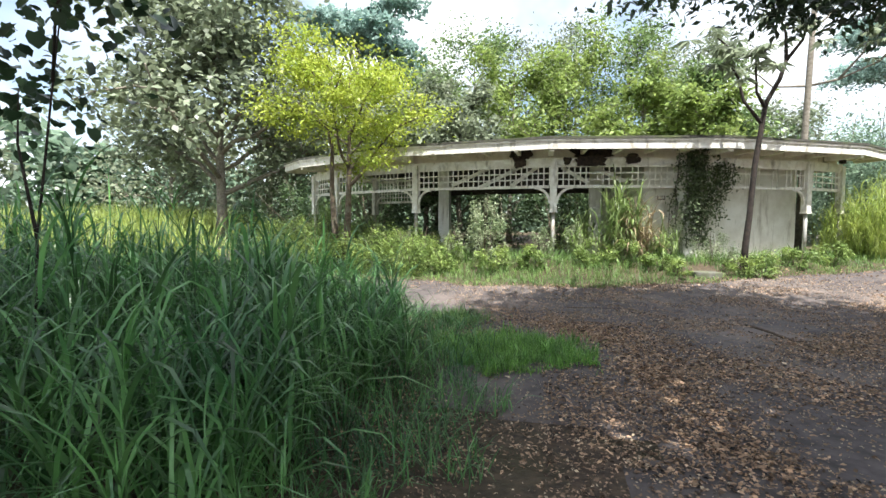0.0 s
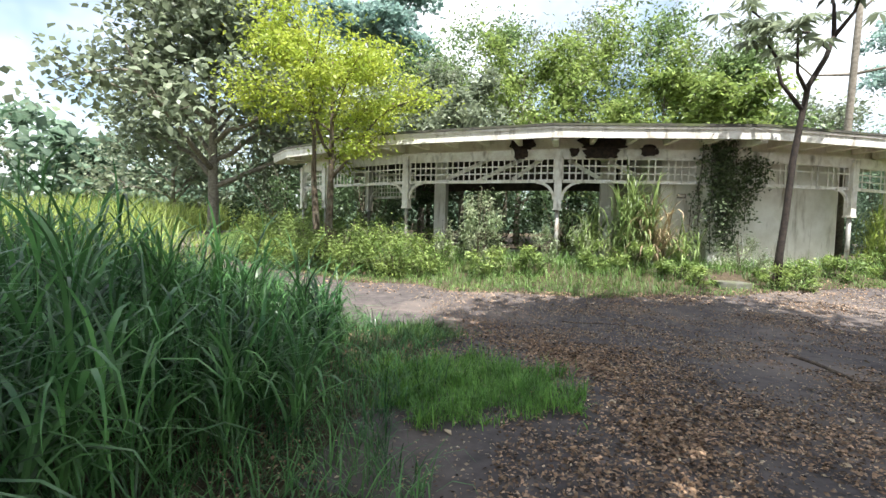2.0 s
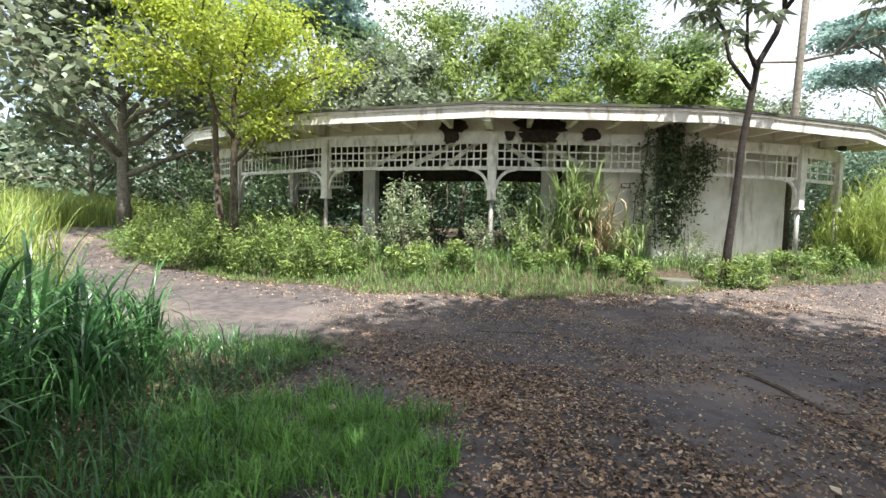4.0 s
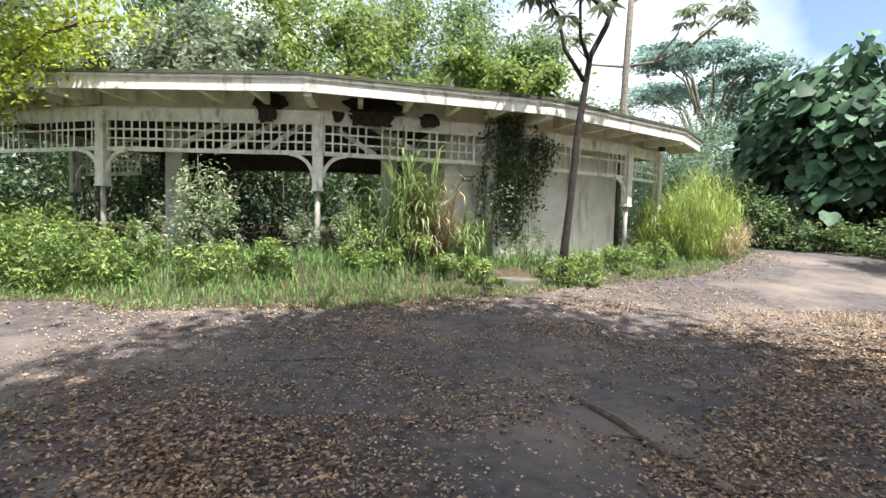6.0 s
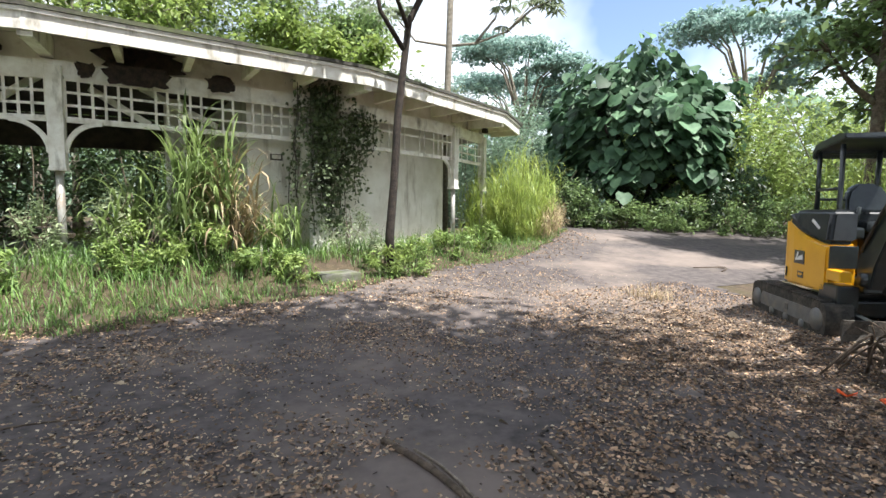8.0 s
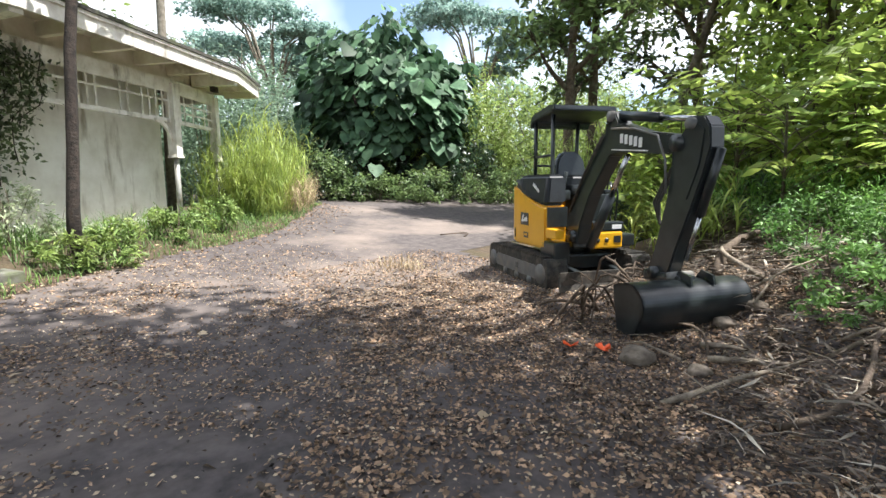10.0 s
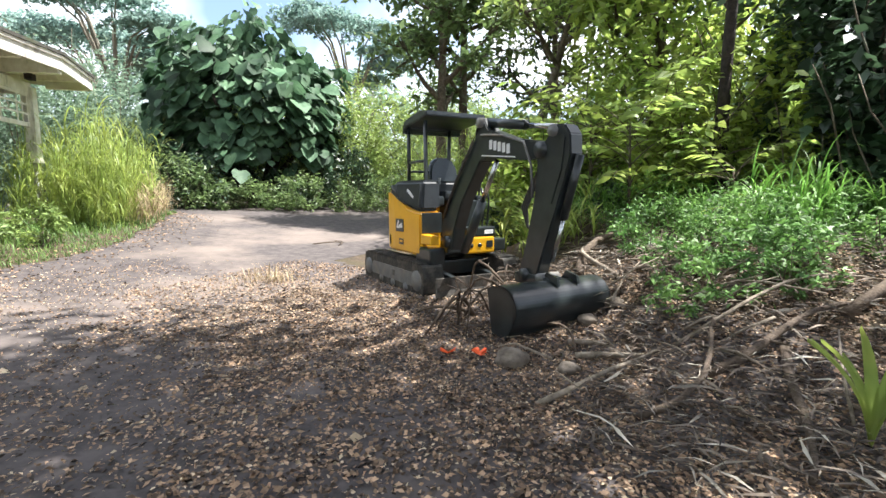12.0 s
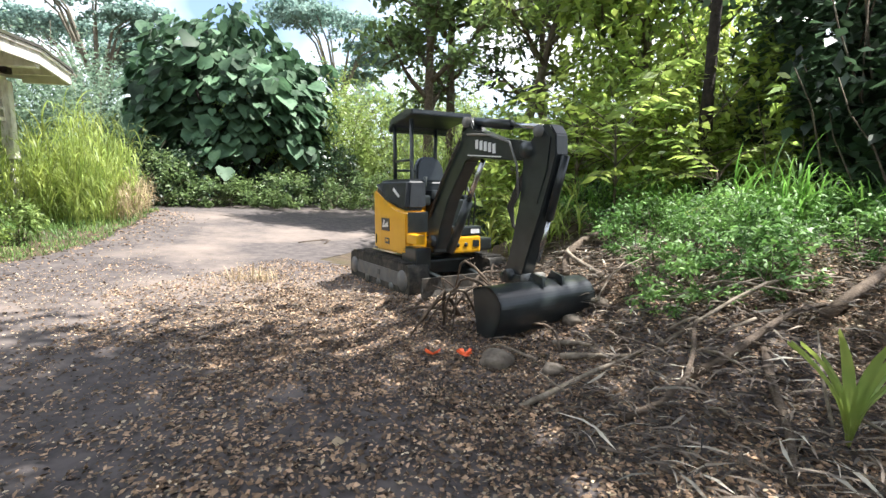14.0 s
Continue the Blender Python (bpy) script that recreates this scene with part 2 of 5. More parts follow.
def leaves_ob(name, places, sizes, material, parent=None, droop=0.35, width=1.0, label="", dirs=None):
    """Folded pointed leaves at places, in all directions but rather outwards and down."""
    n = len(places)
    if dirs is None:
        dirs = rng.normal(size=(n, 3))
        dirs[:, 2] = dirs[:, 2] * 0.6 - droop
    spin = rng.normal(0, 0.6, n)
    r = frames_from(dirs, spin)
    shape = DIAMOND * np.array([1, width, 1])
    v = np.einsum("nij,kj->nki", r, shape) * np.asarray(sizes)[:, None, None] + places[:, None]
    return quads_ob(name, v, 4, [(0, 1, 2, 3)], material, parent, label)


def blades_ob(name, places, heights, widths, material, parent=None, lean=0.5, label="", tilt=0.25, seg=4):
    """Arching grass blades: strips that rise, lean over and taper."""
    n = len(places)
    az = rng.uniform(0, 2 * np.pi, n)
    d = np.stack([np.cos(az), np.sin(az), np.zeros(n)], 1)
    side = np.stack([-np.sin(az), np.cos(az), np.zeros(n)], 1)
    bend = rng.uniform(0.3, 1.6, n) * lean
    start = rng.uniform(0, 1, n) * tilt
    rows = []
    pos, ang = places.copy(), start.copy()
    step = heights / seg
    for i in range(seg + 1):
        u = i / seg
        w = widths * (1 - u ** 1.6) * (0.6 + 0.8 * min(u * 3, 1) * 0.5) + 0.0008
        rows += [pos - side * w[:, None] / 2, pos + side * w[:, None] / 2]
        pos = pos + (d * np.sin(ang)[:, None] + np.array([0, 0, 1.0]) * np.cos(ang)[:, None]) * step[:, None]
        ang = ang + bend * (0.35 + 1.1 * u)
    v = np.stack(rows, 1)
    f = [(2 * i, 2 * i + 1, 2 * i + 3, 2 * i + 2) for i in range(seg)]
    return quads_ob(name, v, 2 * (seg + 1), f, material, parent, label)


# ---- the lie of the land ----
CX, CY = 0.4, 29.4                    # middle of the round pavilion


def smooth01(v):
    v = np.clip(v, 0, 1)
    return v * v * (3 - 2 * v)


def land(x, y):
    """Height of the ground: flat drive, rising gently beyond it, with a bank round the pavilion and a heap of debris."""
    x, y = np.asarray(x, float), np.asarray(y, float)
    h = 0.8 * smooth01((y - 9) / 12)
    r = np.hypot(x - CX, y - CY)
    h = h + (0.60 - h) * smooth01((16.7 - r) / 1.7) * (r < 16.7)
    heap = np.exp(-(((x - 9.6) / 2.2) ** 2 + ((y - 4.6) / 2.4) ** 2)) * 0.75 + np.exp(-(((x - 12.2) / 1.8) ** 2 + ((y - 7.2) / 1.5) ** 2)) * 0.75
    heap = heap + 0.9 * smooth01((x - 10.5) / 5) * smooth01((9 - y) / 5)
    return h + heap * smooth01((x - 6.0 - 1.3 * smooth01((y - 5.8) / 0.8)) / 1.8)


def on_land(xy, lift=0.0):
    return np.column_stack([xy, land(xy[:, 0], xy[:, 1]) + lift])

# ---- ground and road ----


def grid_mesh(name, xs, ys, keep, lift, material, label, noise_amp=0.0):
    nx, ny = len(xs), len(ys)
    gx, gy = np.meshgrid(xs, ys, indexing="ij")
    gz = land(gx, gy) + lift
    if noise_amp:
        gz = gz + noise_amp * (np.sin(gx * 2.3 + 1.3 * np.sin(gy * 1.7)) * np.sin(gy * 2.9 + np.sin(gx * 1.1)))
    v = np.column_stack([gx.ravel(), gy.ravel(), gz.ravel()])
    i, j = np.meshgrid(np.arange(nx - 1), np.arange(ny - 1), indexing="ij")
    a = (i * ny + j).ravel()
    f = np.column_stack([a, a + ny, a + ny + 1, a + 1])
    if keep is not None:
        mid = v[f].mean(1)
        f = f[keep(mid[:, 0], mid[:, 1])]
    ob = mesh_ob(name, v, f.tolist(), material, None, label, True)
    return tagged(ob, category="ground", kind="structure")


def wobble(x, y, s=1.0):
    return np.sin(x * 1.7 * s + 2 * np.sin(y * 1.1 * s)) * 0.5 + np.sin(y * 2.3 * s + 1.5 * np.sin(x * 0.9 * s) + 1) * 0.5


def road_inner(x, y):
    """Radius at which the grass bank round the pavilion ends."""
    a = np.arctan2(y - CY, x - CX)
    return 17.75 - 1.1 * smooth01((a + 1.62) / 0.45)


def is_road(x, y):
    x, y = np.asarray(x, float), np.asarray(y, float)
    w = 0.22 * wobble(x, y, 1.3)
    r = np.hypot(x - CX, y - CY)
    ring = (r > road_inner(x, y) + w) & (r < 25.5 - 5.7 * smooth01((-2.0 - x) / 5.0) + w)
    ring &= ~((x > 13.5) & (y < 11)) & (y < 40)
    apron = (y < 12) & (y > -8) & (x > 0.75 + 0.12 * y - 0.9 * np.exp(-((y - 8.5) / 1.8) ** 2) + w) & (x < 7.4 + 0.35 * np.clip(y - 6, -10, 8) + w)
    cut = (x < -0.6) & (y < 8.0 - 0.1 * x + w)
    return (ring | apron) & ~cut & (r > road_inner(x, y) + w) & ~((x > 8.6 + 0.5 * (y - 7)) & (y < 11.5))


far = np.concatenate([-np.geomspace(2000, 42, 14), np.linspace(-40, 50, 301), np.geomspace(53, 2000, 14)])
grid_mesh("ground", far, far, None, 0.0, M_SOIL, "earth ground with weeds and leaf litter")
grid_mesh("road", np.arange(-24, 30, 0.15), np.arange(-8, 42, 0.15), is_road, 0.008, M_ASPHALT, "worn dark asphalt drive, dusty and cracked")

# ---- the round pavilion ----
R_FASCIA, R_POST, R_WALL, R_INNER = 15.6, 14.65, 14.1, 9.6
CORNERS = [-133.0, -125.5, -107.5, -89.5, -71.5, -53.5, -46.0]
CHORD = {-133.0: math.cos(radians(9)) / math.cos(radians(1.5)), -46.0: math.cos(radians(9)) / math.cos(radians(1.5))}   # the roof ends within a side
POST_LINE = [-128.3, -121.4, -106.5, -89.1, -71.5, -57.5, -50.7]
FLOOR_Z = 0.62


def polar(r, deg, z):
    return Vector((CX + r * math.cos(radians(deg)), CY + r * math.sin(radians(deg)), z))


pavilion = thing("pavilion", (CX, CY, 0), "abandoned round white timber pavilion with lattice frieze and low roof", "building")


def world_part(name, bm, material, parent=pavilion, label=""):
    """A part modelled in the place's own coordinates, laid under the pavilion."""
    bmesh.ops.translate(bm, verts=bm.verts, vec=(-CX, -CY, 0))
    return part(name, bm, material, parent, label)


def prism(bm, outline):
    """A closed shape from lower and upper loops of the same length."""
    lo, hi = outline
    a = [bm.verts.new(p) for p in lo]
    b = [bm.verts.new(p) for p in hi]
    n = len(a)
    bm.faces.new(a[::-1])
    bm.faces.new(b)
    for i in range(n):
        bm.faces.new((a[i], a[(i + 1) % n], b[(i + 1) % n], b[i]))


def arc_slab(deg0, deg1, r0, r1, z0, z1, zin0=None, zin1=None):
    bm = bmesh.new()
    zin0 = z0 if zin0 is None else zin0
    zin1 = z1 if zin1 is None else zin1
    c0, c1 = CHORD.get(deg0, 1.0), CHORD.get(deg1, 1.0)
    prism(bm, ([polar(r1 * c0, deg0, z0), polar(r1 * c1, deg1, z0), polar(r0 * c1, deg1, zin0), polar(r0 * c0, deg0, zin0)],
               [polar(r1 * c0, deg0, z1), polar(r1 * c1, deg1, z1), polar(r0 * c1, deg1, zin1), polar(r0 * c0, deg0, zin1)]))
    bmesh.ops.recalc_face_normals(bm, faces=bm.faces)
    return bm


for a0, a1 in zip(CORNERS[:-1], CORNERS[1:]):
    fascia = world_part("fascia", arc_slab(a0, a1, R_FASCIA - 0.045, R_FASCIA, 3.71, 3.985), M_PAINT, label="chalky white fascia board")
    world_part("roof_panel", arc_slab(a0, a1, R_INNER - 0.6, R_FASCIA + 0.06, 3.99, 4.05, 4.42, 4.48), M_SHINGLE, label="dark mossy shingle roof")
    world_part("roof_batten", arc_slab(a0, a1, R_FASCIA + 0.003, R_FASCIA + 0.035, 3.93, 3.986), M_PAINT)
    world_part("soffit", arc_slab(a0, a1, R_POST - 0.16, R_FASCIA - 0.05, 3.915, 3.935, 3.975, 3.995), M_SOFFIT, label="stained soffit boards")
    full0, full1 = (a1 - 18, a1) if a0 == CORNERS[0] else ((a0, a0 + 18) if a1 == CORNERS[-1] else (a0, a1))
    for k in range(5):
        a = full0 + 18 * (k + (0.0 if k else 0.02)) / 5
        if not a0 - 0.1 < a < a1 + 0.1:
            continue
        bm = bmesh.new()
        edge = R_FASCIA * math.cos(radians(9)) / math.cos(radians((a - full0) - 9))
        beam(bm, polar(R_POST - 0.1, a, 3.79 if k else 3.77), polar(edge - 0.06, a, 3.80 if k else 3.78), 0.1 if k else 0.17, 0.22 if k else 0.28, 0.006)
        world_part("rafter_tail", bm, M_SOFFIT if k else M_PAINT)
for a0, a1 in zip(POST_LINE[:-1], POST_LINE[1:]):
    # Ceiling and inner beam get the bays' shade from their own dark colour.
    world_part("interior_ceiling", arc_slab(a0, a1, R_INNER, R_POST - 0.16, 3.62, 3.65), M_VOID, label="timber ceiling with interior shade put into its dark colour")
    world_part("frieze_beam", arc_slab(a0, a1, R_POST - 0.09, R_POST + 0.05, 3.36, 3.575), M_PAINT)
    world_part("blocking_board", arc_slab(a0, a1, R_POST - 0.15, R_POST - 0.11, 3.5, 3.965), M_SOFFIT)
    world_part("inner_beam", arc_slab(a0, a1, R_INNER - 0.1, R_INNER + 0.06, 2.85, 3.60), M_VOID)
    world_part("floor_slab", arc_slab(a0, a1, R_INNER - 0.4, R_POST + 0.25, 0.2, FLOOR_Z), M_CONCRETE, label="overgrown concrete floor slab")
# the two open ends: eave board, soffit, end beam
for a_end, a_corner, a_post in ((-46.0, -53.5, -50.7), (-133.0, -125.5, -128.3)):
    k = CHORD[a_end]
    bm = bmesh.new()
    beam(bm, polar(R_FASCIA * k - 0.03, a_end, 3.85), polar(R_INNER, a_end, 4.24), 0.045, 0.275)
    world_part("end_fascia", bm, M_PAINT, label="chalky white fascia board across the open end")
    lo, hi = min(a_end, a_corner), max(a_end, a_corner)
    world_part("end_soffit", arc_slab(lo, hi, R_INNER, R_POST - 0.2, 3.98, 4.0, 4.30, 4.32), M_SOFFIT, label="pale soffit boards under the end eave")
    for f in (0.3, 0.62, 0.88):
        a = a_corner + (a_end - a_corner) * f
        bm = bmesh.new()
        beam(bm, polar(R_POST - 0.25, a, 3.9), polar(R_INNER + 0.2, a, 4.18), 0.08, 0.14)
        world_part("end_rafter", bm, M_SOFFIT)
    bm = bmesh.new()
    beam(bm, polar(R_POST - 0.1, a_post, 3.47), polar(R_INNER, a_post, 3.47), 0.12, 0.215)
    world_part("end_beam", bm, M_PAINT)

POSTS = [-128.3, -121.4, -106.5, -89.1, -57.5, -50.7]


def post(deg, brackets=(-1, 1), ring=R_POST):
    """A timber post: pipe foot, capital, boxed sleeve, head block."""
    me = bpy.data.meshes.new("post")
    bm = bmesh.new()
    box(bm, -0.10, 0.10, -0.10, 0.10, 2.02, 3.5, 0.008)
    box(bm, -0.085, 0.085, -0.085, 0.085, 2.0, 2.06, 0.005)
    bm.to_mesh(me)
    bm.free()
    me.materials.append(M_PAINT)
    e = new("post", me)
    e.parent = pavilion
    p = polar(ring, deg, 0)
    e.matrix_basis = pose(p.x - CX, p.y - CY, 0, 0, 0, deg + 90)
    tagged(e, "white boxed timber post on a steel pipe")
    tubes_ob("pipe_foot", [([(0, 0, FLOOR_Z - 0.05), (0, 0, 2.0)], [0.055, 0.055])], M_GALV, e, "rusty galvanised pipe", 12)
    bm = bmesh.new()
    box(bm, -0.118, 0.118, -0.118, 0.118, 1.975, 2.0, 0.006)
    box(bm, -0.108, 0.108, -0.108, 0.108, 2.0, 2.03, 0.006)
    part("capital", bm, M_PAINT, e)
    bm = bmesh.new()
    box(bm, -0.11, 0.11, -0.11, 0.11, FLOOR_Z - 0.1, FLOOR_Z + 0.1, 0.02)
    box(bm, -0.08, 0.08, -0.08, 0.08, FLOOR_Z + 0.1, FLOOR_Z + 0.16, 0.02)
    part("foot_block", bm, M_CONCRETE, e)
    for sgn in brackets:
        bm = bmesh.new()
        pts = []
        for i in range(9):
            a = math.pi / 2 * i / 8
            pts.append((sgn * (0.10 + 0.46 * (1 - math.cos(a))), 2.24 + 0.46 * math.sin(a)))
        lo, hi = [], []
        for i, (x, z) in enumerate(pts):
            a = math.pi / 2 * i / 8
            nx, nz = sgn * math.cos(a), -math.sin(a)
            lo.append((x + nx * 0.035, z + nz * 0.035))
            hi.append((x - nx * 0.035, z - nz * 0.035))
        loop = lo + hi[::-1]
        if sgn < 0:
            loop = loop[::-1]
        prism(bm, ([(x, 0.025, z) for x, z in loop], [(x, -0.025, z) for x, z in loop]))
        bmesh.ops.recalc_face_normals(bm, faces=bm.faces)
        part("arched_bracket", bm, M_PAINT, e)
    return e


for deg in POSTS:
    post(deg, (-1, 1) if deg < -80 else ((-1,) if deg < -55 else ()))
post(-52.2, (), R_POST - 2.2)
post(-124.0, (1,), R_POST - 2.2)


def lattice(deg0, deg1, r, z0, z1, cell=0.168, tilt=0.0, gaps=0.0):
    """A square trellis panel between two rails, its strips crossing in two layers."""
    a, b = polar(r, deg0, 0), polar(r, deg1, 0)
    d = (b - a)
    n = max(2, round(d.length / cell))
    rows = max(2, round((z1 - z0) / cell))
    bm = bmesh.new()
    u = d.normalized()
    out = Vector((u.y, -u.x, 0))
    for i in range(n + 1):
        if gaps and rng.random() < gaps:
            continue
        p = a + d * i / n
        beam(bm, (p.x, p.y, z0), (p.x, p.y, z1), 0.038, 0.012, up=out)
    for j in range(rows + 1):
        z = z0 + (z1 - z0) * j / rows
        if gaps and rng.random() < gaps * 0.6:
            continue
        p, q = a + out * 0.013, b + out * 0.013
        beam(bm, (p.x, p.y, z), (q.x, q.y, z + tilt), 0.012, 0.038)
    world_part("lattice", bm, M_PAINT, label="white square trellis with broken strips" if gaps else "white square trellis")
    for z, hh in ((z0 - 0.03, 0.075), (z1 + 0.02, 0.06)):
        bm = bmesh.new()
        beam(bm, (a.x, a.y, z), (b.x, b.y, z), 0.06, hh, 0.005)
        world_part("rail", bm, M_PAINT)


BAYS = [(-128.3, -121.4, 0.06), (-121.4, -106.5, 0.1), (-106.5, -89.1, 0.0), (-89.1, -73.2, 0.16), (-71.5, -57.5, 0.3), (-57.5, -50.7, 0.3)]
for d0, d1, g in BAYS:
    lattice(d0 + 0.45, d1 - 0.45, R_POST, 2.76, 3.32, gaps=g)

# walls behind the posts, the pillar and the inner columns
world_part("wall_panel", arc_slab(-78.2, -74.5, R_WALL - 0.16, R_WALL, FLOOR_Z, 3.62), M_WALL, label="dirty cream plastered wall panel")
world_part("wall_panel", arc_slab(-72.5, -56.0, R_WALL - 0.16, R_WALL, FLOOR_Z, 3.62), M_WALL, label="dirty cream plastered wall panel")
world_part("side_wall", arc_slab(-56.6, -56.0, R_INNER, R_WALL - 0.165, FLOOR_Z, 3.62), M_WALL)
world_part("side_wall", arc_slab(-78.2, -77.6, R_INNER + 0.8, R_WALL - 0.165, FLOOR_Z, 3.62), M_WALL)
world_part("back_wall", arc_slab(-78.2, -56.0, R_INNER - 0.1, R_INNER + 0.06, FLOOR_Z, 2.84), M_WALL)
world_part("pillar", arc_slab(-74.4, -72.6, R_WALL - 0.15, R_POST + 0.06, FLOOR_Z, 3.36), M_WALL, label="stained square pillar hung with vines")
lattice(-124.0, -113.0, R_POST - 2.4, 2.5, 3.3)
for deg, ring in ((-82.4, 12.3), (-107.5, 12.3)):
    bm = bmesh.new()
    p = polar(ring, deg, 0)
    box(bm, -0.2, 0.2, -0.2, 0.2, FLOOR_Z, 3.62, 0.02, Matrix.Translation((p.x, p.y, 0)))
    world_part("inner_column", bm, M_WALL, label="stained white square column")
# plate on the wall
p = polar(R_WALL + 0.004, -76.0, 2.43)
sign = thing("wall_sign", p, "small dark-framed pale sign plate on the wall", "sign", rz=-76.0 + 90)
bm = bmesh.new()
box(bm, -0.12, 0.12, -0.012, 0.0, -0.06, 0.06, 0.003)
part("frame", bm, M_ROT, sign, "dark sign frame")
bm = bmesh.new()
box(bm, -0.09, 0.09, -0.016, -0.0125, -0.03, 0.045)
part("plate", bm, M_PAINT, sign)
# rotten holes in frieze and soffit
for deg, w, z0, z1 in ((-93.0, 0.36, 3.3, 3.6), (-85.0, 0.85, 3.31, 3.6), (-87.6, 0.22, 3.37, 3.585), (-80.4, 0.42, 3.38, 3.59)):
    bm = bmesh.new()
    pp = polar(R_POST + 0.06, deg, 0)
    m = pose(pp.x, pp.y, 0, 0, 0, deg + 90)
    n = 40
    loop = []
    for i in range(n):
        a = 2 * math.pi * i / n
        rr = 1 + 0.08 * math.sin(3 * a + deg) + 0.09 * math.sin(7 * a + 2 * deg) + 0.05 * math.sin(13 * a)
        sx, sz = math.cos(a), math.sin(a)
        sx = math.copysign(abs(sx) ** 0.45, sx) * (1.0 + 0.18 * math.sin(a))
        sz = math.copysign(abs(sz) ** 0.45, sz)
        loop.append((sx * w / 2 * rr, (z0 + z1) / 2 + sz * (z1 - z0) / 2 * rr))
    prism(bm, ([m @ Vector((x, 0.0, z)) for x, z in loop], [m @ Vector((x, -0.012, z)) for x, z in loop]))
    bmesh.ops.recalc_face_normals(bm, faces=bm.faces)
    world_part("rotted_patch", bm, M_ROT, label="black rotted hole in the frieze")
for deg, w, z0, z1 in ((-92.9, 0.62, 3.56, 3.9), (-84.8, 1.15, 3.56, 3.92), (-80.2, 0.3, 3.57, 3.7)):
    bm = bmesh.new()
    pp = polar(R_POST - 0.098, deg, 0)
    m = pose(pp.x, pp.y, 0, 0, 0, deg + 90)
    loop = []
    for i in range(36):
        a = 2 * math.pi * i / 36
        rr = 1 + 0.12 * math.sin(4 * a + deg) + 0.1 * math.sin(9 * a + 2 * deg)
        loop.append((math.copysign(abs(math.cos(a)) ** 0.6, math.cos(a)) * w / 2 * rr, (z0 + z1) / 2 + math.copysign(abs(math.sin(a)) ** 0.6, math.sin(a)) * (z1 - z0) / 2))
    prism(bm, ([m @ Vector((x, 0.0, z)) for x, z in loop], [m @ Vector((x, -0.01, z)) for x, z in loop]))
    bmesh.ops.recalc_face_normals(bm, faces=bm.faces)
    world_part("rotted_patch", bm, M_ROT, label="black rotted hole under the eave")
for deg, w in ((-93.0, 0.6), (-84.6, 1.1), (-79.8, 0.5)):
    bm = bmesh.new()
    c = polar(R_POST + 0.2, deg, 3.955)
    loop = [(w / 2 * math.cos(a) * (1 + 0.2 * math.sin(3 * a + deg)), 0.26 * math.sin(a) * (1 + 0.25 * math.sin(5 * a)) ) for a in np.linspace(0, 2 * math.pi, 25)[:-1]]
    m = pose(c.x, c.y, 0, 0, 0, deg + 90)
    prism(bm, ([m @ Vector((x, y, 3.908 - 0.0 * y)) for x, y in loop], [m @ Vector((x, y, 3.913)) for x, y in loop]))
    bmesh.ops.recalc_face_normals(bm, faces=bm.faces)
    world_part("rotted_patch", bm, M_ROT, label="black rotted hole in the soffit")
# roof braces glimpsed behind the trellis
for a0, z0, a1, z1 in ((-103, 2.9, -96, 3.55), (-99, 2.8, -92.5, 3.5), (-94.5, 2.85, -90.5, 3.5), (-88, 3.4, -84.5, 2.85), (-85, 3.5, -80, 2.9)):
    bm = bmesh.new()
    beam(bm, polar(R_POST - 0.9, a0, z0), polar(R_POST - 0.7, a1, z1), 0.05, 0.11, 0.004)
    world_part("roof_brace", bm, M_PAINT)
bm = bmesh.new()
pp = polar(R_POST + 0.35, -53.2, 0)
box(bm, -0.09, 0.09, -0.06, 0.06, 3.52, 3.76, 0.008, pose(pp.x, pp.y, 0, 0, 0, -53 + 90))
world_part("vent_box", bm, M_ROT, label="dark eave vent box")
# concrete slab by the drive
slab = thing("concrete_block", (4.5, 13.75, 0.14), "weathered concrete slab at the grass edge", "slab", rz=10)
bm = bmesh.new()
box(bm, -0.34, 0.34, -0.3, 0.5, -0.05, 0.26, 0.03)
part("slab_top", bm, M_SLAB, slab)

# ---- trees ----


def limb_path(p, d, length, wander, n, up=0.0):
    pts = [Vector(p)]
    d = Vector(d).normalized()
    for _ in range(n):
        d = (d + Vector(rng.normal(0, wander, 3)) + Vector((0, 0, up))).normalized()
        pts.append(pts[-1] + d * (length / n))
    return pts, d


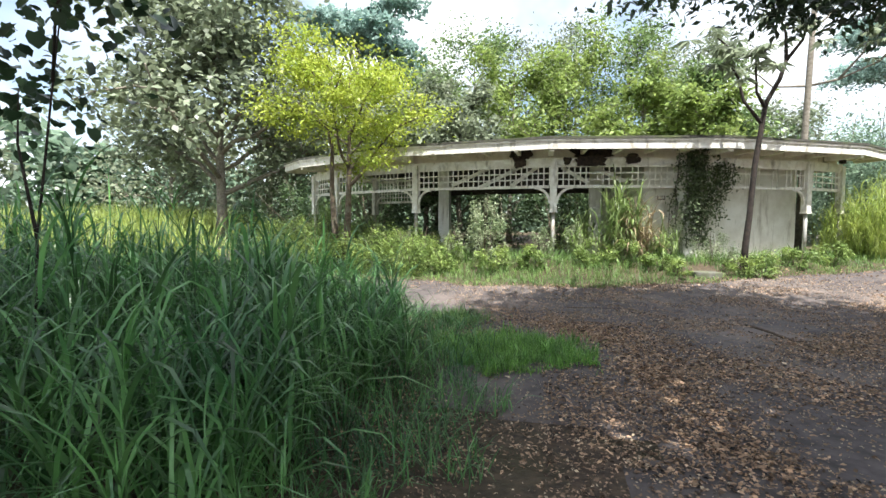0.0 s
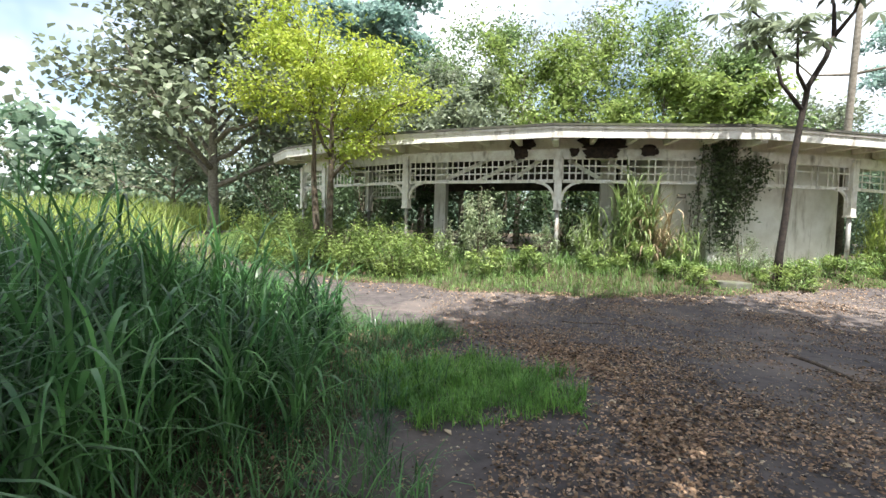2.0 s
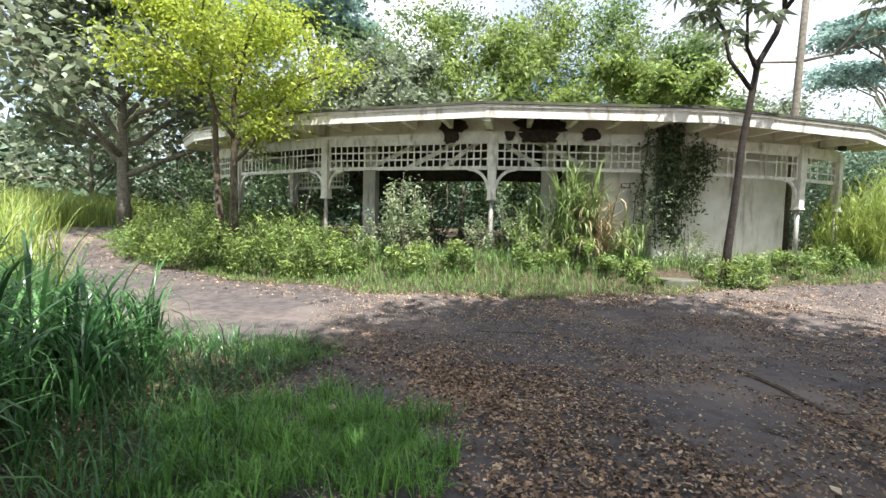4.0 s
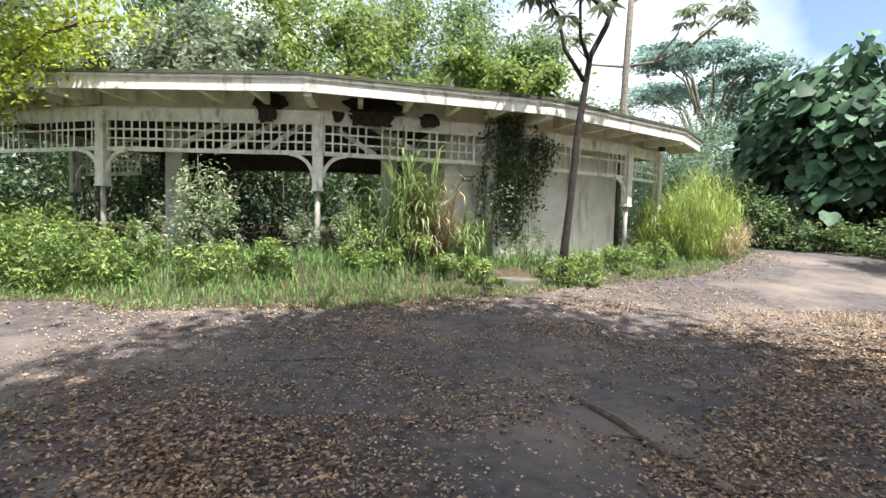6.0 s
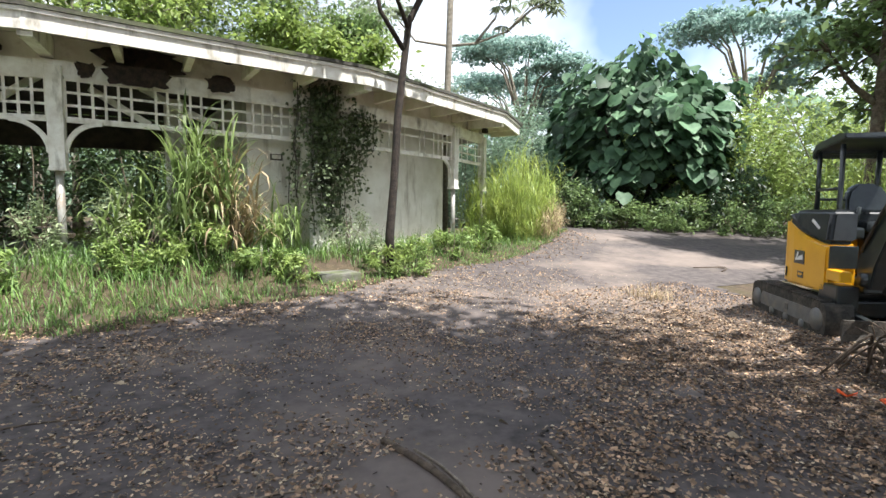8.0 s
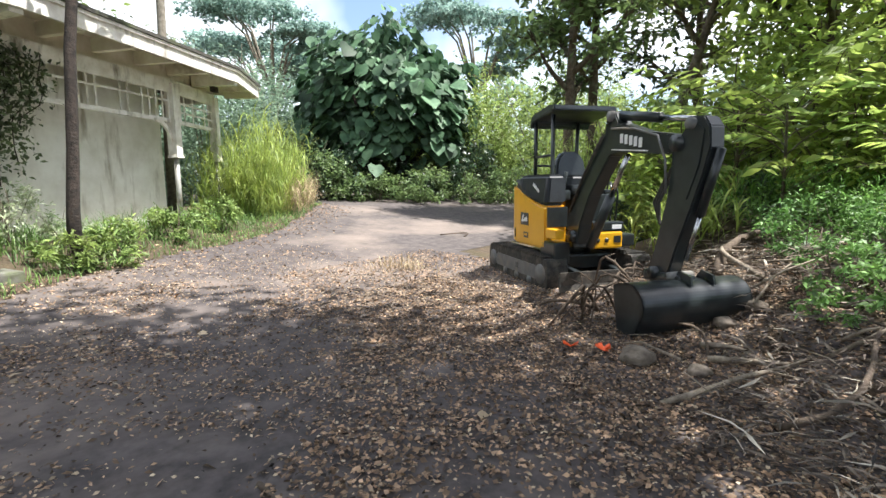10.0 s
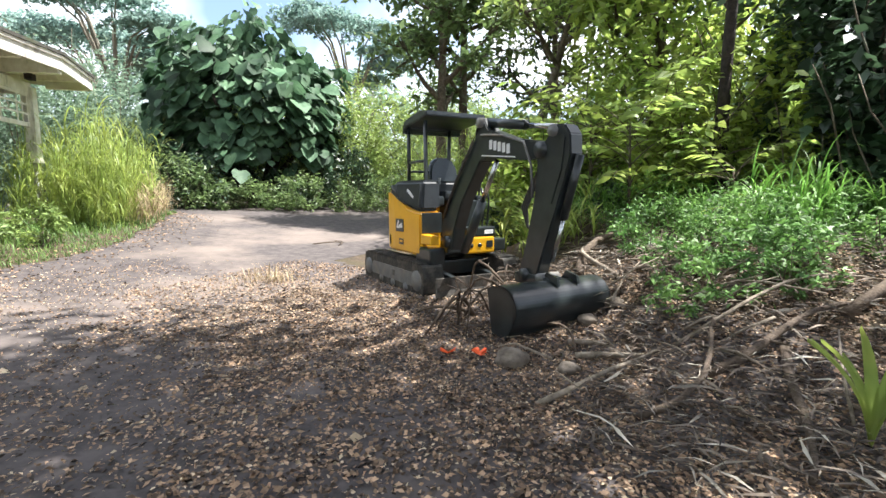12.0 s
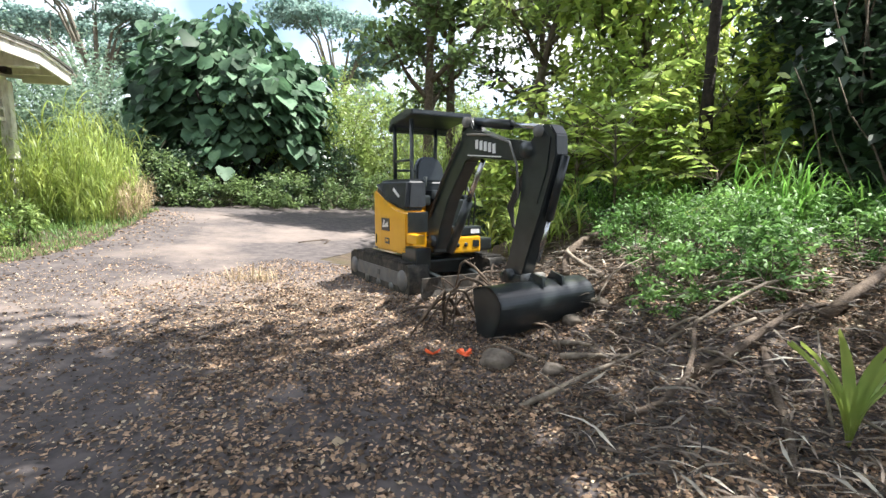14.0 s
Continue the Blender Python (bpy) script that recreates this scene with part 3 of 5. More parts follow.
def tree(name, at, height, radius, leaf, n_leaves, material, bark=None, label="", trunk_r=0.16, bole=0.35, limbs=7, flat=0.7, clump=0.16, lean=(0, 0), droop=0.35, width=1.0, group="", second=4, category="tree"):
    """A tapered trunk that forks into limbs and twigs, with leaves clumped about the twigs."""
    bark = bark or M_BARK
    t = thing(name, at, label, category, group)
    fork = height * bole
    tp = [Vector((lean[0] * u + 0.1 * math.sin(3 * u + at[0]), lean[1] * u + 0.1 * math.cos(2.6 * u + at[1]), height * 0.86 * u - (0.15 if u == 0 else 0))) for u in np.linspace(0, 1, 9)]
    tubes_ob("trunk", [(tp, [trunk_r * (1.25 if i == 0 else 1) * (1 - 0.85 * i / 8) for i in range(9)])], bark, t)
    runs, tips = [], []
    for k in range(limbs):
        u = bole + (1 - bole) * 0.92 * (k + 0.3 * rng.random()) / limbs
        i = u * 8 / 0.86 * 0.86
        lo = int(min(i, 7))
        p = tp[lo].lerp(tp[lo + 1], min(i - lo, 1))
        az = 2.4 * k + rng.uniform(-0.5, 0.5)
        reach = radius * (1.05 - 0.55 * ((u - bole) / (1 - bole)) ** 1.5) * rng.uniform(0.75, 1.1)
        d = (math.cos(az), math.sin(az), 0.55 + 0.5 * u)
        pts, dd = limb_path(p, d, reach * 1.15, 0.16, 6, 0.02)
        r0 = trunk_r * (1 - 0.8 * u) * 0.62
        runs = [(pts, [r0 * (1 - 0.8 * j / 6) + 0.006 for j in range(7)])]
        for q in (3, 4, 5, 6):
            tips.append(pts[q])
        for j in range(second):
            s = int(rng.integers(2, 6))
            sd = Vector((math.cos(az + rng.uniform(-1.4, 1.4)), math.sin(az + rng.uniform(-1.4, 1.4)), rng.uniform(-0.1, 0.8)))
            p2, _ = limb_path(pts[s], sd, reach * rng.uniform(0.35, 0.6), 0.2, 4)
            runs.append((p2, [r0 * 0.42 * (1 - 0.8 * i2 / 4) + 0.004 for i2 in range(5)]))
            tips += p2[2:]
        tubes_ob("limb", runs, bark, t, sides=6)
    tips.append(tp[-1])
    tips = np.array([tuple(p) for p in tips])
    own = rng.integers(0, len(tips), n_leaves)
    spread = radius * clump * rng.uniform(0.55, 1.35, len(tips))[own][:, None]
    places = tips[own] + rng.normal(size=(n_leaves, 3)) * spread * np.array([1, 1, flat])
    leaves_ob("crown", places, rng.uniform(0.65, 1.25, n_leaves) * leaf, material, t, droop, width)
    return t


def ground_z(x, y):
    return float(land(x, y))


def put(x, y):
    return (x, y, ground_z(x, y))


# young yellow-green tree before the eave
young = tree("young_tree", put(-5.85, 14.35), 6.7, 2.6, 0.13, 17000, L_YELLOW, M_BARK, "slim forked tree with feathery yellow-green foliage", 0.13, 0.4, 10, 0.4, 0.15, (0.5, -0.6))
tubes_ob("second_stem", [([(-0.28, 0.05, -0.1), (-0.36, 0.05, 1.2), (-0.42, 0.0, 2.4), (-0.3, -0.2, 3.6), (-0.5, -0.3, 4.6)], [0.12, 0.1, 0.08, 0.06, 0.03])], M_BARK, young)
# broad tall trees in the field
tree("broadleaf_tree", put(-15.5, 21.5), 12.5, 5.6, 0.36, 15000, L_GREY, M_BARK_GREY, "tall grey-green broadleaf tree with sparse crown", 0.28, 0.2, 20, 0.8, 0.13, width=1.5)
for x, y, h, r in ((-33, 20, 7.0, 4.0), (-27, 31, 8.5, 5.0), (-11.5, 29, 9.5, 3.6), (-20, 33, 10, 5)):
    tree("field_tree", put(x, y), h, r, 0.36, 7000, L_GREY, M_BARK_GREY, "grey-green leafy tree at the edge of the field", 0.2, 0.12, 12, 0.8, 0.17, width=1.3, group="trees round the field")
# woods behind the pavilion
woods = [(-9.5, 36, 13, 5, L_MID), (-4.5, 33, 15, 4.6, L_MID), (0.5, 36, 15.5, 5, L_GREY), (5, 32, 14.5, 4.5, L_MID), (9.5, 37, 15, 5, L_GREY), (-1.5, 26, 10.5, 3.4, L_LIME), (4.8, 25.5, 8.6, 2.8, L_LIME),
         (8.5, 28, 10.5, 3.2, L_MID), (-7.5, 29, 11, 3.6, L_MID), (-6, 25, 8.6, 2.8, L_GREY), (14, 33, 8.5, 3.6, L_GREY), (2, 30, 12.5, 3.8, L_LIME), (7.3, 24.0, 7.6, 2.2, L_LIME), (-3.6, 22.4, 7.6, 2.4, L_GREY)]
for x, y, h, r, m in woods:
    tree("woodland_tree", put(x, y), h, r, 0.27, 8500, m, M_BARK_GREY, "tall slender woodland tree with open leafy crown", 0.15, 0.22, 14, 0.7, 0.13, group="trees behind the pavilion")


def umbrella_tree(at, height, radius):
    """A far, wide flat-topped tree whose crown lies in thin layers on spreading limbs."""
    t = thing("umbrella_tree", at, "distant flat-topped umbrella tree with layered crown", "tree", "far umbrella trees")
    runs, pl = [], []
    tubes_ob("trunk", [([(0, 0, -0.5), (0.3, 0.2, height * 0.5)], [0.5, 0.32])], M_BARK_GREY, t)
    for k in range(11):
        az, up = k * 2.4, 0.62 + 0.36 * ((k * 7) % 11) / 11
        rr = radius * (0.35 + 0.65 * math.sin(math.pi * min(1, (1.12 - up) * 1.6)) ** 0.7)
        end = Vector((math.cos(az) * rr * 0.7, math.sin(az) * rr * 0.7, height * up))
        runs.append(([(0.3, 0.2, height * 0.45), end * 0.5 + Vector((0, 0, height * 0.32)), end], [0.24, 0.14, 0.05]))
        n = 1100
        a, q = rng.uniform(0, 2 * np.pi, n), np.sqrt(rng.uniform(0, 1, n))
        q = q * (0.75 + 0.25 * np.sin(a * 5 + k))
        pl.append(np.column_stack([end.x + np.cos(a) * q * rr * 0.62, end.y + np.sin(a) * q * rr * 0.62, end.z + rng.normal(0, 0.25, n) - 1.1 * q * q + 0.3]))
    for run in runs:
        tubes_ob("limb", [run], M_BARK_GREY, t, sides=6)
    pl = np.concatenate(pl)
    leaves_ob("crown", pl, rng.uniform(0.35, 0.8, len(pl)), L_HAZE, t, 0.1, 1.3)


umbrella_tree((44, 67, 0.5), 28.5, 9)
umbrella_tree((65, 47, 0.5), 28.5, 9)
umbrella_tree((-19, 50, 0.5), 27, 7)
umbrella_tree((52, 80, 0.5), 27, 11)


def palmate(places, size, name, parent):
    """Umbrella-like leaves: nine drooping fingers round a stalk end."""
    n = len(places)
    pl, dd = [], []
    for k in range(9):
        a = 2 * np.pi * k / 9 + rng.uniform(0, 0.3, n)
        pl.append(places)
        dd.append(np.column_stack([np.cos(a), np.sin(a), rng.uniform(-0.75, -0.2, n)]))
    leaves_ob(name, np.concatenate(pl), np.full(9 * n, size) * rng.uniform(0.8, 1.1, 9 * n), L_GREY, parent, width=0.55, dirs=np.concatenate(dd))


def trumpet_tree(at, trunk, arms, radii, label, bark):
    t = thing("trumpet_tree", at, label, "tree")
    tubes_ob("trunk", [(trunk, radii)], bark, t, sides=9)
    ends = []
    for a in arms:
        tubes_ob("limb", [(a, [0.05 * (1 - 0.6 * i / (len(a) - 1)) for i in range(len(a))])], bark, t, sides=7)
        for i in range(7):
            e = Vector(a[-1])
            ends.append(e + Vector(rng.normal(0, 0.28, 3)))
        for q in a[2:]:
            ends.append(Vector(q) + Vector((rng.normal(0, 0.15), rng.normal(0, 0.15), 0.22)))
    palmate(np.array([tuple(e) for e in ends]), 0.42, "crown", t)


trumpet_tree(put(5.5, 13.95), [(0, 0, -0.1), (0.03, 0, 0.7), (0.1, 0, 1.5), (0.2, 0.05, 2.8), (0.3, 0.05, 3.6), (0.42, 0.1, 4.4), (0.72, 0.1, 5.0), (0.85, 0.1, 5.45)],
             [[(0.78, 0.1, 5.2), (0.4, 0.2, 5.6), (-0.2, 0.3, 5.75), (-0.7, 0.3, 6.2)], [(0.85, 0.1, 5.45), (1.15, 0, 5.9), (1.3, -0.1, 6.5)], [(0.85, 0.1, 5.45), (0.9, 0.3, 6.2), (0.7, 0.4, 6.9)], [(0.3, 0.05, 3.9), (-0.1, 0.1, 4.5), (-0.25, 0.1, 5.1), (-0.5, 0.2, 5.6)], [(0.4, 0.1, 4.3), (0.05, -0.3, 4.6), (-0.1, -0.6, 5.3)]],
             [0.1, 0.08, 0.072, 0.068, 0.064, 0.06, 0.055, 0.045], "thin dark crooked tree with umbrella-like leaves", M_BARK_DARK)
trumpet_tree((9.4, 20.0, 0.6), [(0, 0, 0), (0.05, 0, 3.5), (0.15, 0, 7), (0.3, 0, 11.5)],
             [[(0.13, 0, 6.0), (0.9, -0.3, 6.1), (2.0, -0.4, 6.6), (2.9, -0.5, 7.6)], [(0.13, 0, 6.0), (-0.9, 0.3, 6.1), (-1.6, 0.2, 6.7)], [(0.9, -0.3, 6.1), (1.5, -0.5, 6.9), (1.7, -0.5, 7.5)], [(2.0, -0.4, 6.6), (2.7, -0.8, 7.3), (3.5, -0.9, 7.7)], [(0.2, 0, 8), (0.9, 0.4, 8.6), (1.2, 0.4, 9.3)], [(0.25, 0, 9), (-0.6, 0.4, 9.6), (-0.9, 0.4, 10.3)]],
             [0.12, 0.11, 0.1, 0.07], "slender grey tree with umbrella-like leaves growing through the roof", M_BARK_GREY)

# trees along the near side of the drive, over the excavator
shade = [(17.4, 12.1, 12, 2.2, L_MID), (18.6, 11.9, 13, 2.4, L_MID), (21.5, 9.6, 13, 3.0, L_DARK), (18.5, 6.2, 12, 3.6, L_JUNGLE), (16.0, 6.2, 8.5, 2.4, L_JUNGLE)]
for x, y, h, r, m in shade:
    tree("roadside_tree", put(x, y), h, r, 0.28, int(1500 * r), m, M_BARK, "tall leafy tree shading the drive", 0.2, 0.33, 14, 0.6, 0.14, group="trees along the drive")
# tall trees that throw their shade over the near drive
for x, y, h, ly, n in ((-1.5, -2.8, 13, 2.6, 8000), (4.6, -1.6, 14, 5.8, 13000), (5.9, -2.0, 13, 6.4, 9500), (-6.8, -3.5, 12.5, 2.0, 6000), (1.5, -7.0, 15, 4.0, 13000)):
    tree("drive_tree", put(x, y), h, 4.4, 0.34, n, L_DARK, M_BARK_DARK, "tall dark leafy tree over the drive", 0.24, 0.55, 14, 0.45, 0.15, (-0.4, ly), group="tall trees over the drive")
over = tree("overhanging_tree", put(8.6, 0.8), 12.5, 4.2, 0.3, 1000, L_DARK, M_BARK_DARK, "dark leafy tree leaning over the drive", 0.22, 0.5, 12, 0.5, 0.13, (-2.4, 2.0))
for pts in ([(-1.2, 1.2, 6.2), (-3.2, 4.0, 6.6), (-5.0, 6.4, 5.8), (-6.2, 7.7, 5.5)], [(-1.2, 1.2, 6.0), (-2.4, 4.4, 6.0), (-3.8, 6.6, 5.3), (-4.4, 7.6, 5.0)], [(-2.4, 4.4, 6.0), (-2.6, 6.4, 5.5), (-3.0, 7.8, 4.9)]):
    tubes_ob("bough", [(pts, [0.09, 0.06, 0.035, 0.012][:len(pts)])], M_BARK_DARK, over)
    ends = np.array(pts[-2:])
    k = 1300
    own = rng.integers(0, len(ends), k)
    leaves_ob("bough_leaves", ends[own] + rng.normal(0, 1, (k, 3)) * np.array([0.5, 0.4, 0.22]), rng.uniform(0.1, 0.22, k), L_DARK, over, 0.5, 1.0)
# sapling in the cane grass
sap = thing("sapling", put(-3.7, 3.1), "broad-leaved sapling rising from the cane grass", "tree")
SAP_STEMS = [[(0, 0, -0.1), (0.1, 0, 1.5), (0.2, 0.1, 2.8), (0.35, 0.1, 3.6)], [(0.1, 0, 1.5), (-0.2, 0.1, 2.3), (-0.3, 0.2, 2.8)], [(0.2, 0.1, 2.8), (0.5, -0.1, 3.3), (0.75, -0.1, 3.6)]]
for run in SAP_STEMS:
    tubes_ob("stem", [(run, [0.015 * (1 - 0.7 * i / (len(run) - 1)) for i in range(len(run))])], M_BARK_DARK, sap)

# the woods that close the view all round
far_pl = []
for k in range(64):
    az = radians(-75 + 210 * k / 63)
    dist = rng.uniform(46, 62)
    hh, rr, n = rng.uniform(5, 10), rng.uniform(3.5, 5.5), 620
    c = np.array([math.sin(az) * dist + 2, math.cos(az) * dist + 4, 0.5])
    d = rng.normal(size=(n, 3))
    d /= np.linalg.norm(d, axis=1, keepdims=True)
    far_pl.append(c + np.abs(np.array([0, 0, 1]) * d * hh) + d * np.array([rr, rr, 0]) * rng.uniform(0.6, 1.1, (n, 1)))
far_pl = np.concatenate(far_pl)
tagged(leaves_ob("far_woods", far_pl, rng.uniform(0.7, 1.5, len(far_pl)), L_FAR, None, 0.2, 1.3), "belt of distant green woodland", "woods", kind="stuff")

# ---- grasses ----


def scatter(n, x0, x1, y0, y1, keep):
    out = np.zeros((0, 2))
    while len(out) < n:
        p = np.column_stack([rng.uniform(x0, x1, n * 2), rng.uniform(y0, y1, n * 2)])
        out = np.concatenate([out, p[keep(p[:, 0], p[:, 1])]])
    return out[:n]


def ring_r(x, y):
    return np.hypot(x - CX, y - CY)


cane_keep = lambda x, y: (x < -0.95 - 0.34 * np.clip(y - 4.4, 0, 9) + 0.25 * wobble(x, y, 2)) & (x > -9) & (y < 7.6)


def cane_stand(name, xy, h0, h1, per, leaf0, leaf1, w0, w1, material, label, stems=True):
    """Stems with long arching leaves springing from them all the way up."""
    base = on_land(xy)
    n = len(base)
    h = rng.uniform(h0, h1, n) * (0.85 + 0.28 * wobble(xy[:, 0], xy[:, 1], 1.6))
    if name == "cane_grass":
        h = h * (1 - 0.62 * smooth01((xy[:, 1] - 5.3) / 2.0)) * (0.7 + 0.36 * smooth01((-1.2 - xy[:, 0]) / 2.2))
    t = thing(name, (0, 0, 0), label, "grass", kind="stuff")
    u = rng.uniform(0.05, 1.0, (n, per))
    lean = rng.normal(0, 0.09, (n, 1, 2))
    p = base[:, None, :] + np.concatenate([lean * (u * h[:, None])[..., None], (u * h[:, None])[..., None] * 0.8], 2)
    p = p.reshape(-1, 3)
    m = len(p)
    blades_ob("blade", p, rng.uniform(leaf0, leaf1, m), rng.uniform(w0, w1, m), material, t, 0.62, "", 0.75, 6)
    top = base + np.concatenate([lean[:, 0] * h[:, None], h[:, None] * 0.9], 1)
    side = np.array([0.006, 0.004, 0])
    v = np.stack([base - side, base + side, top + side * 0.5, top - side * 0.5], 1)
    quads_ob("stalk", v, 4, [(0, 1, 2, 3)], material, t)
    return t


xy = scatter(1500, -7.5, 0.0, 1.55, 7.6, cane_keep)
cane_stand("cane_grass", xy, 0.75, 2.05, 10, 0.5, 1.15, 0.014, 0.038, L_CANE, "dense stand of tall arching dark green cane grass")
# weeds at the foot of the cane
xy = scatter(5000, -2.6, 0.9, 2.0, 8.2, lambda x, y: (x > -1.9 - 0.34 * np.clip(y - 4.4, 0, 9)) & (x < -0.1 - 0.2 * np.clip(y - 5, 0, 9) + 0.4 * wobble(x, y, 2)))
tagged(blades_ob("verge_grass", on_land(xy), rng.uniform(0.1, 0.5, len(xy)), rng.uniform(0.006, 0.014, len(xy)), L_CANE, None, 0.8, "", 0.8), "low ragged grass at the edge of the cane", "grass", kind="stuff")
xy = scatter(6500, -2.6, 1.15, 4.4, 7.0, lambda x, y: ((x - 0.1) / 1.0) ** 2 + ((y - 5.95) / 0.75) ** 2 + 0.6 * wobble(x, y, 3) + 0.5 * wobble(x + 3, y, 7) + rng.normal(0, 0.2, np.shape(x)) < 1)
tagged(blades_ob("short_grass", on_land(xy), rng.uniform(0.07, 0.3, len(xy)) * (0.8 + 0.35 * wobble(xy[:, 0], xy[:, 1], 6)), rng.uniform(0.006, 0.012, len(xy)), L_SHORT, None, 0.6, "", 0.5), "bright green short grass tuft on the drive", "grass", kind="stuff")
# bank round the pavilion
bank = lambda x, y: (ring_r(x, y) < road_inner(x, y) + 0.25 * wobble(x, y, 1.3)) & (ring_r(x, y) > 14.6) & (y < 27) & ~((np.abs(x - 4.5) < 0.36) & (y < 14.2) & (y > 13.4))
xy = scatter(36000, -14, 16, 11, 27, bank)
edge = smooth01((road_inner(xy[:, 0], xy[:, 1]) - ring_r(xy[:, 0], xy[:, 1])) / 1.8)
tagged(blades_ob("bank_grass", on_land(xy), rng.uniform(0.06, 0.16, len(xy)) + edge * rng.uniform(0.05, 0.4, len(xy)), rng.uniform(0.008, 0.018, len(xy)), L_LAWN, None, 0.7, "", 0.6), "weedy sunlit grass bank round the pavilion", "grass", kind="stuff")
# sunlit tall grass at the far corner of the pavilion
xy = scatter(420, 8, 16, 13.5, 24, lambda x, y: (ring_r(x, y) > 14.3) & (ring_r(x, y) < 16.3) & (np.degrees(np.arctan2(y - CY, x - CX)) > -54) & (np.degrees(np.arctan2(y - CY, x - CX)) < -38))
cane_stand("sunlit_grass", xy, 1.2, 3.1, 10, 0.45, 0.9, 0.014, 0.03, L_YELLOWGRASS, "tall sunlit yellow-green grass beside the pavilion")
# field on the far side of the ring road
field = lambda x, y: (ring_r(x, y) > 19.7 + 0.3 * wobble(x, y)) & (x < -6.5) & ~((x > -9) & (y < 9))
xy = scatter(24000, -30, -6.5, 5, 34, field)
tagged(blades_ob("field_grass", on_land(xy), rng.uniform(0.8, 2.3, len(xy)), rng.uniform(0.02, 0.045, len(xy)), L_YELLOWGRASS, None, 0.5, "", 0.3), "tall overgrown field grass", "grass", kind="stuff")

# ---- broad-leaved tree across the drive ----
HEART = np.array([[0, 0, 0], [-0.12, 0.3, 0.0], [0.25, 0.5, 0.06], [0.66, 0.43, 0.0], [0.98, 0, -0.2], [0.66, -0.43, 0.0], [0.25, -0.5, 0.06], [-0.12, -0.3, 0.0], [0.35, 0, -0.06]])
HEART_F = [(0, 1, 2, 8), (8, 2, 3, 4), (8, 4, 5, 6), (0, 8, 6, 7)]


def heart_leaves(name, places, dirs, sizes, material, parent, label=""):
    r = frames_from(dirs, rng.normal(0, 0.35, len(places)))
    v = np.einsum("nij,kj->nki", r, HEART) * sizes[:, None, None] + places[:, None]
    return quads_ob(name, v, 9, HEART_F, material, parent, label)


bt = thing("broad_leaved_tree", put(19.7, 21.9), "rounded tree with huge drooping dark green heart-shaped leaves", "tree")
runs = []
for k in range(7):
    az = k * 0.9
    p, _ = limb_path((0, 0, -0.2), (math.cos(az) * 0.5, math.sin(az) * 0.5, 1), 5.4, 0.1, 6)
    runs.append((p, [0.15 * (1 - 0.7 * i / 6) for i in range(7)]))
tubes_ob("trunk", runs, M_BARK_DARK, bt, sides=7)
n = 3400
d = rng.normal(size=(n, 3))
d[:, 2] = np.abs(d[:, 2]) * 1.0 - 0.1
d /= np.linalg.norm(d, axis=1, keepdims=True)
lump = 1 + 0.17 * np.sin(5 * d[:, 0] + 2) * np.sin(6 * d[:, 2] + 1) + 0.12 * np.sin(8 * d[:, 1] + 3 * d[:, 2])
rad = rng.uniform(0.72, 1.0, n) * lump
pl = d * rad[:, None] * np.array([3.9, 3.9, 5.0]) + np.array([0, 0, 2.2])
pl[:, 2] = np.maximum(pl[:, 2], 1.2 + 0.5 * rng.random(n))
dirs = d * np.array([1, 1, 0.3]) + np.array([0, 0, -0.95]) + rng.normal(0, 0.36, (n, 3))
heart_leaves("crown", pl, dirs, 0.26 + 0.5 * rng.random(n) ** 1.7, L_BIG, bt)
sn = 480
send = np.array([SAP_STEMS[0][3], SAP_STEMS[1][2], SAP_STEMS[2][2]])[rng.integers(0, 3, sn)] + rng.normal(0, 0.3, (sn, 3))
heart_leaves("crown", send, rng.normal(0, 1, (sn, 3)) + np.array([0, 0, -0.6]), rng.uniform(0.06, 0.13, sn), L_DARK, sap)


# ---- shrubs ----


def shrub(name, at, rx, ry, rz, n, leaf, material, label, category="shrub", group="", droop=0.2, width=1.0, stems=6):
    """Stems that fan out from the ground, leafy all over, with a lumpy outline."""
    t = thing(name, at, label, category, group)
    runs, tips = [], []
    for k in range(stems):
        a = 2.4 * k + rng.uniform(-0.4, 0.4)
        q = rng.uniform(0.25, 0.9)
        p, _ = limb_path((0, 0, -0.1), (math.cos(a) * q * rx / rz, math.sin(a) * q * ry / rz, 1.2), rz * rng.uniform(0.9, 1.25), 0.14, 5)
        runs.append((p, [0.014 * rz / 2 * (1 - 0.8 * i / 5) + 0.003 for i in range(6)]))
        tips += p[1:]
    for run in runs:
        tubes_ob("stem", [run], M_BARK, t, sides=5)
    k = max(10, n // 90)
    d = rng.normal(size=(k, 3))
    d /= np.linalg.norm(d, axis=1, keepdims=True)
    c = d * rng.uniform(0.35, 1, (k, 1)) ** 0.6 * np.array([rx, ry, rz * 0.55]) + np.array([0, 0, rz * 0.5])
    c[:, 2] = np.abs(c[:, 2])
    own = rng.integers(0, k, n)
    pl = c[own] + rng.normal(size=(n, 3)) * np.array([rx, ry, rz]) * 0.11
    pl[:, 2] = np.abs(pl[:, 2])
    leaves_ob("foliage", pl, rng.uniform(0.6, 1.3, n) * leaf, material, t, droop, width)
    return t


def shrubs(name, spots, label, leaf, material, group, dens=260, width=1.0, droop=0.2):
    for x, y, rx, rz in spots:
        shrub(name, put(x, y), rx, rx, rz, int(dens * rx * (rx + rz)), leaf, material, label, group=group, width=width, droop=droop)


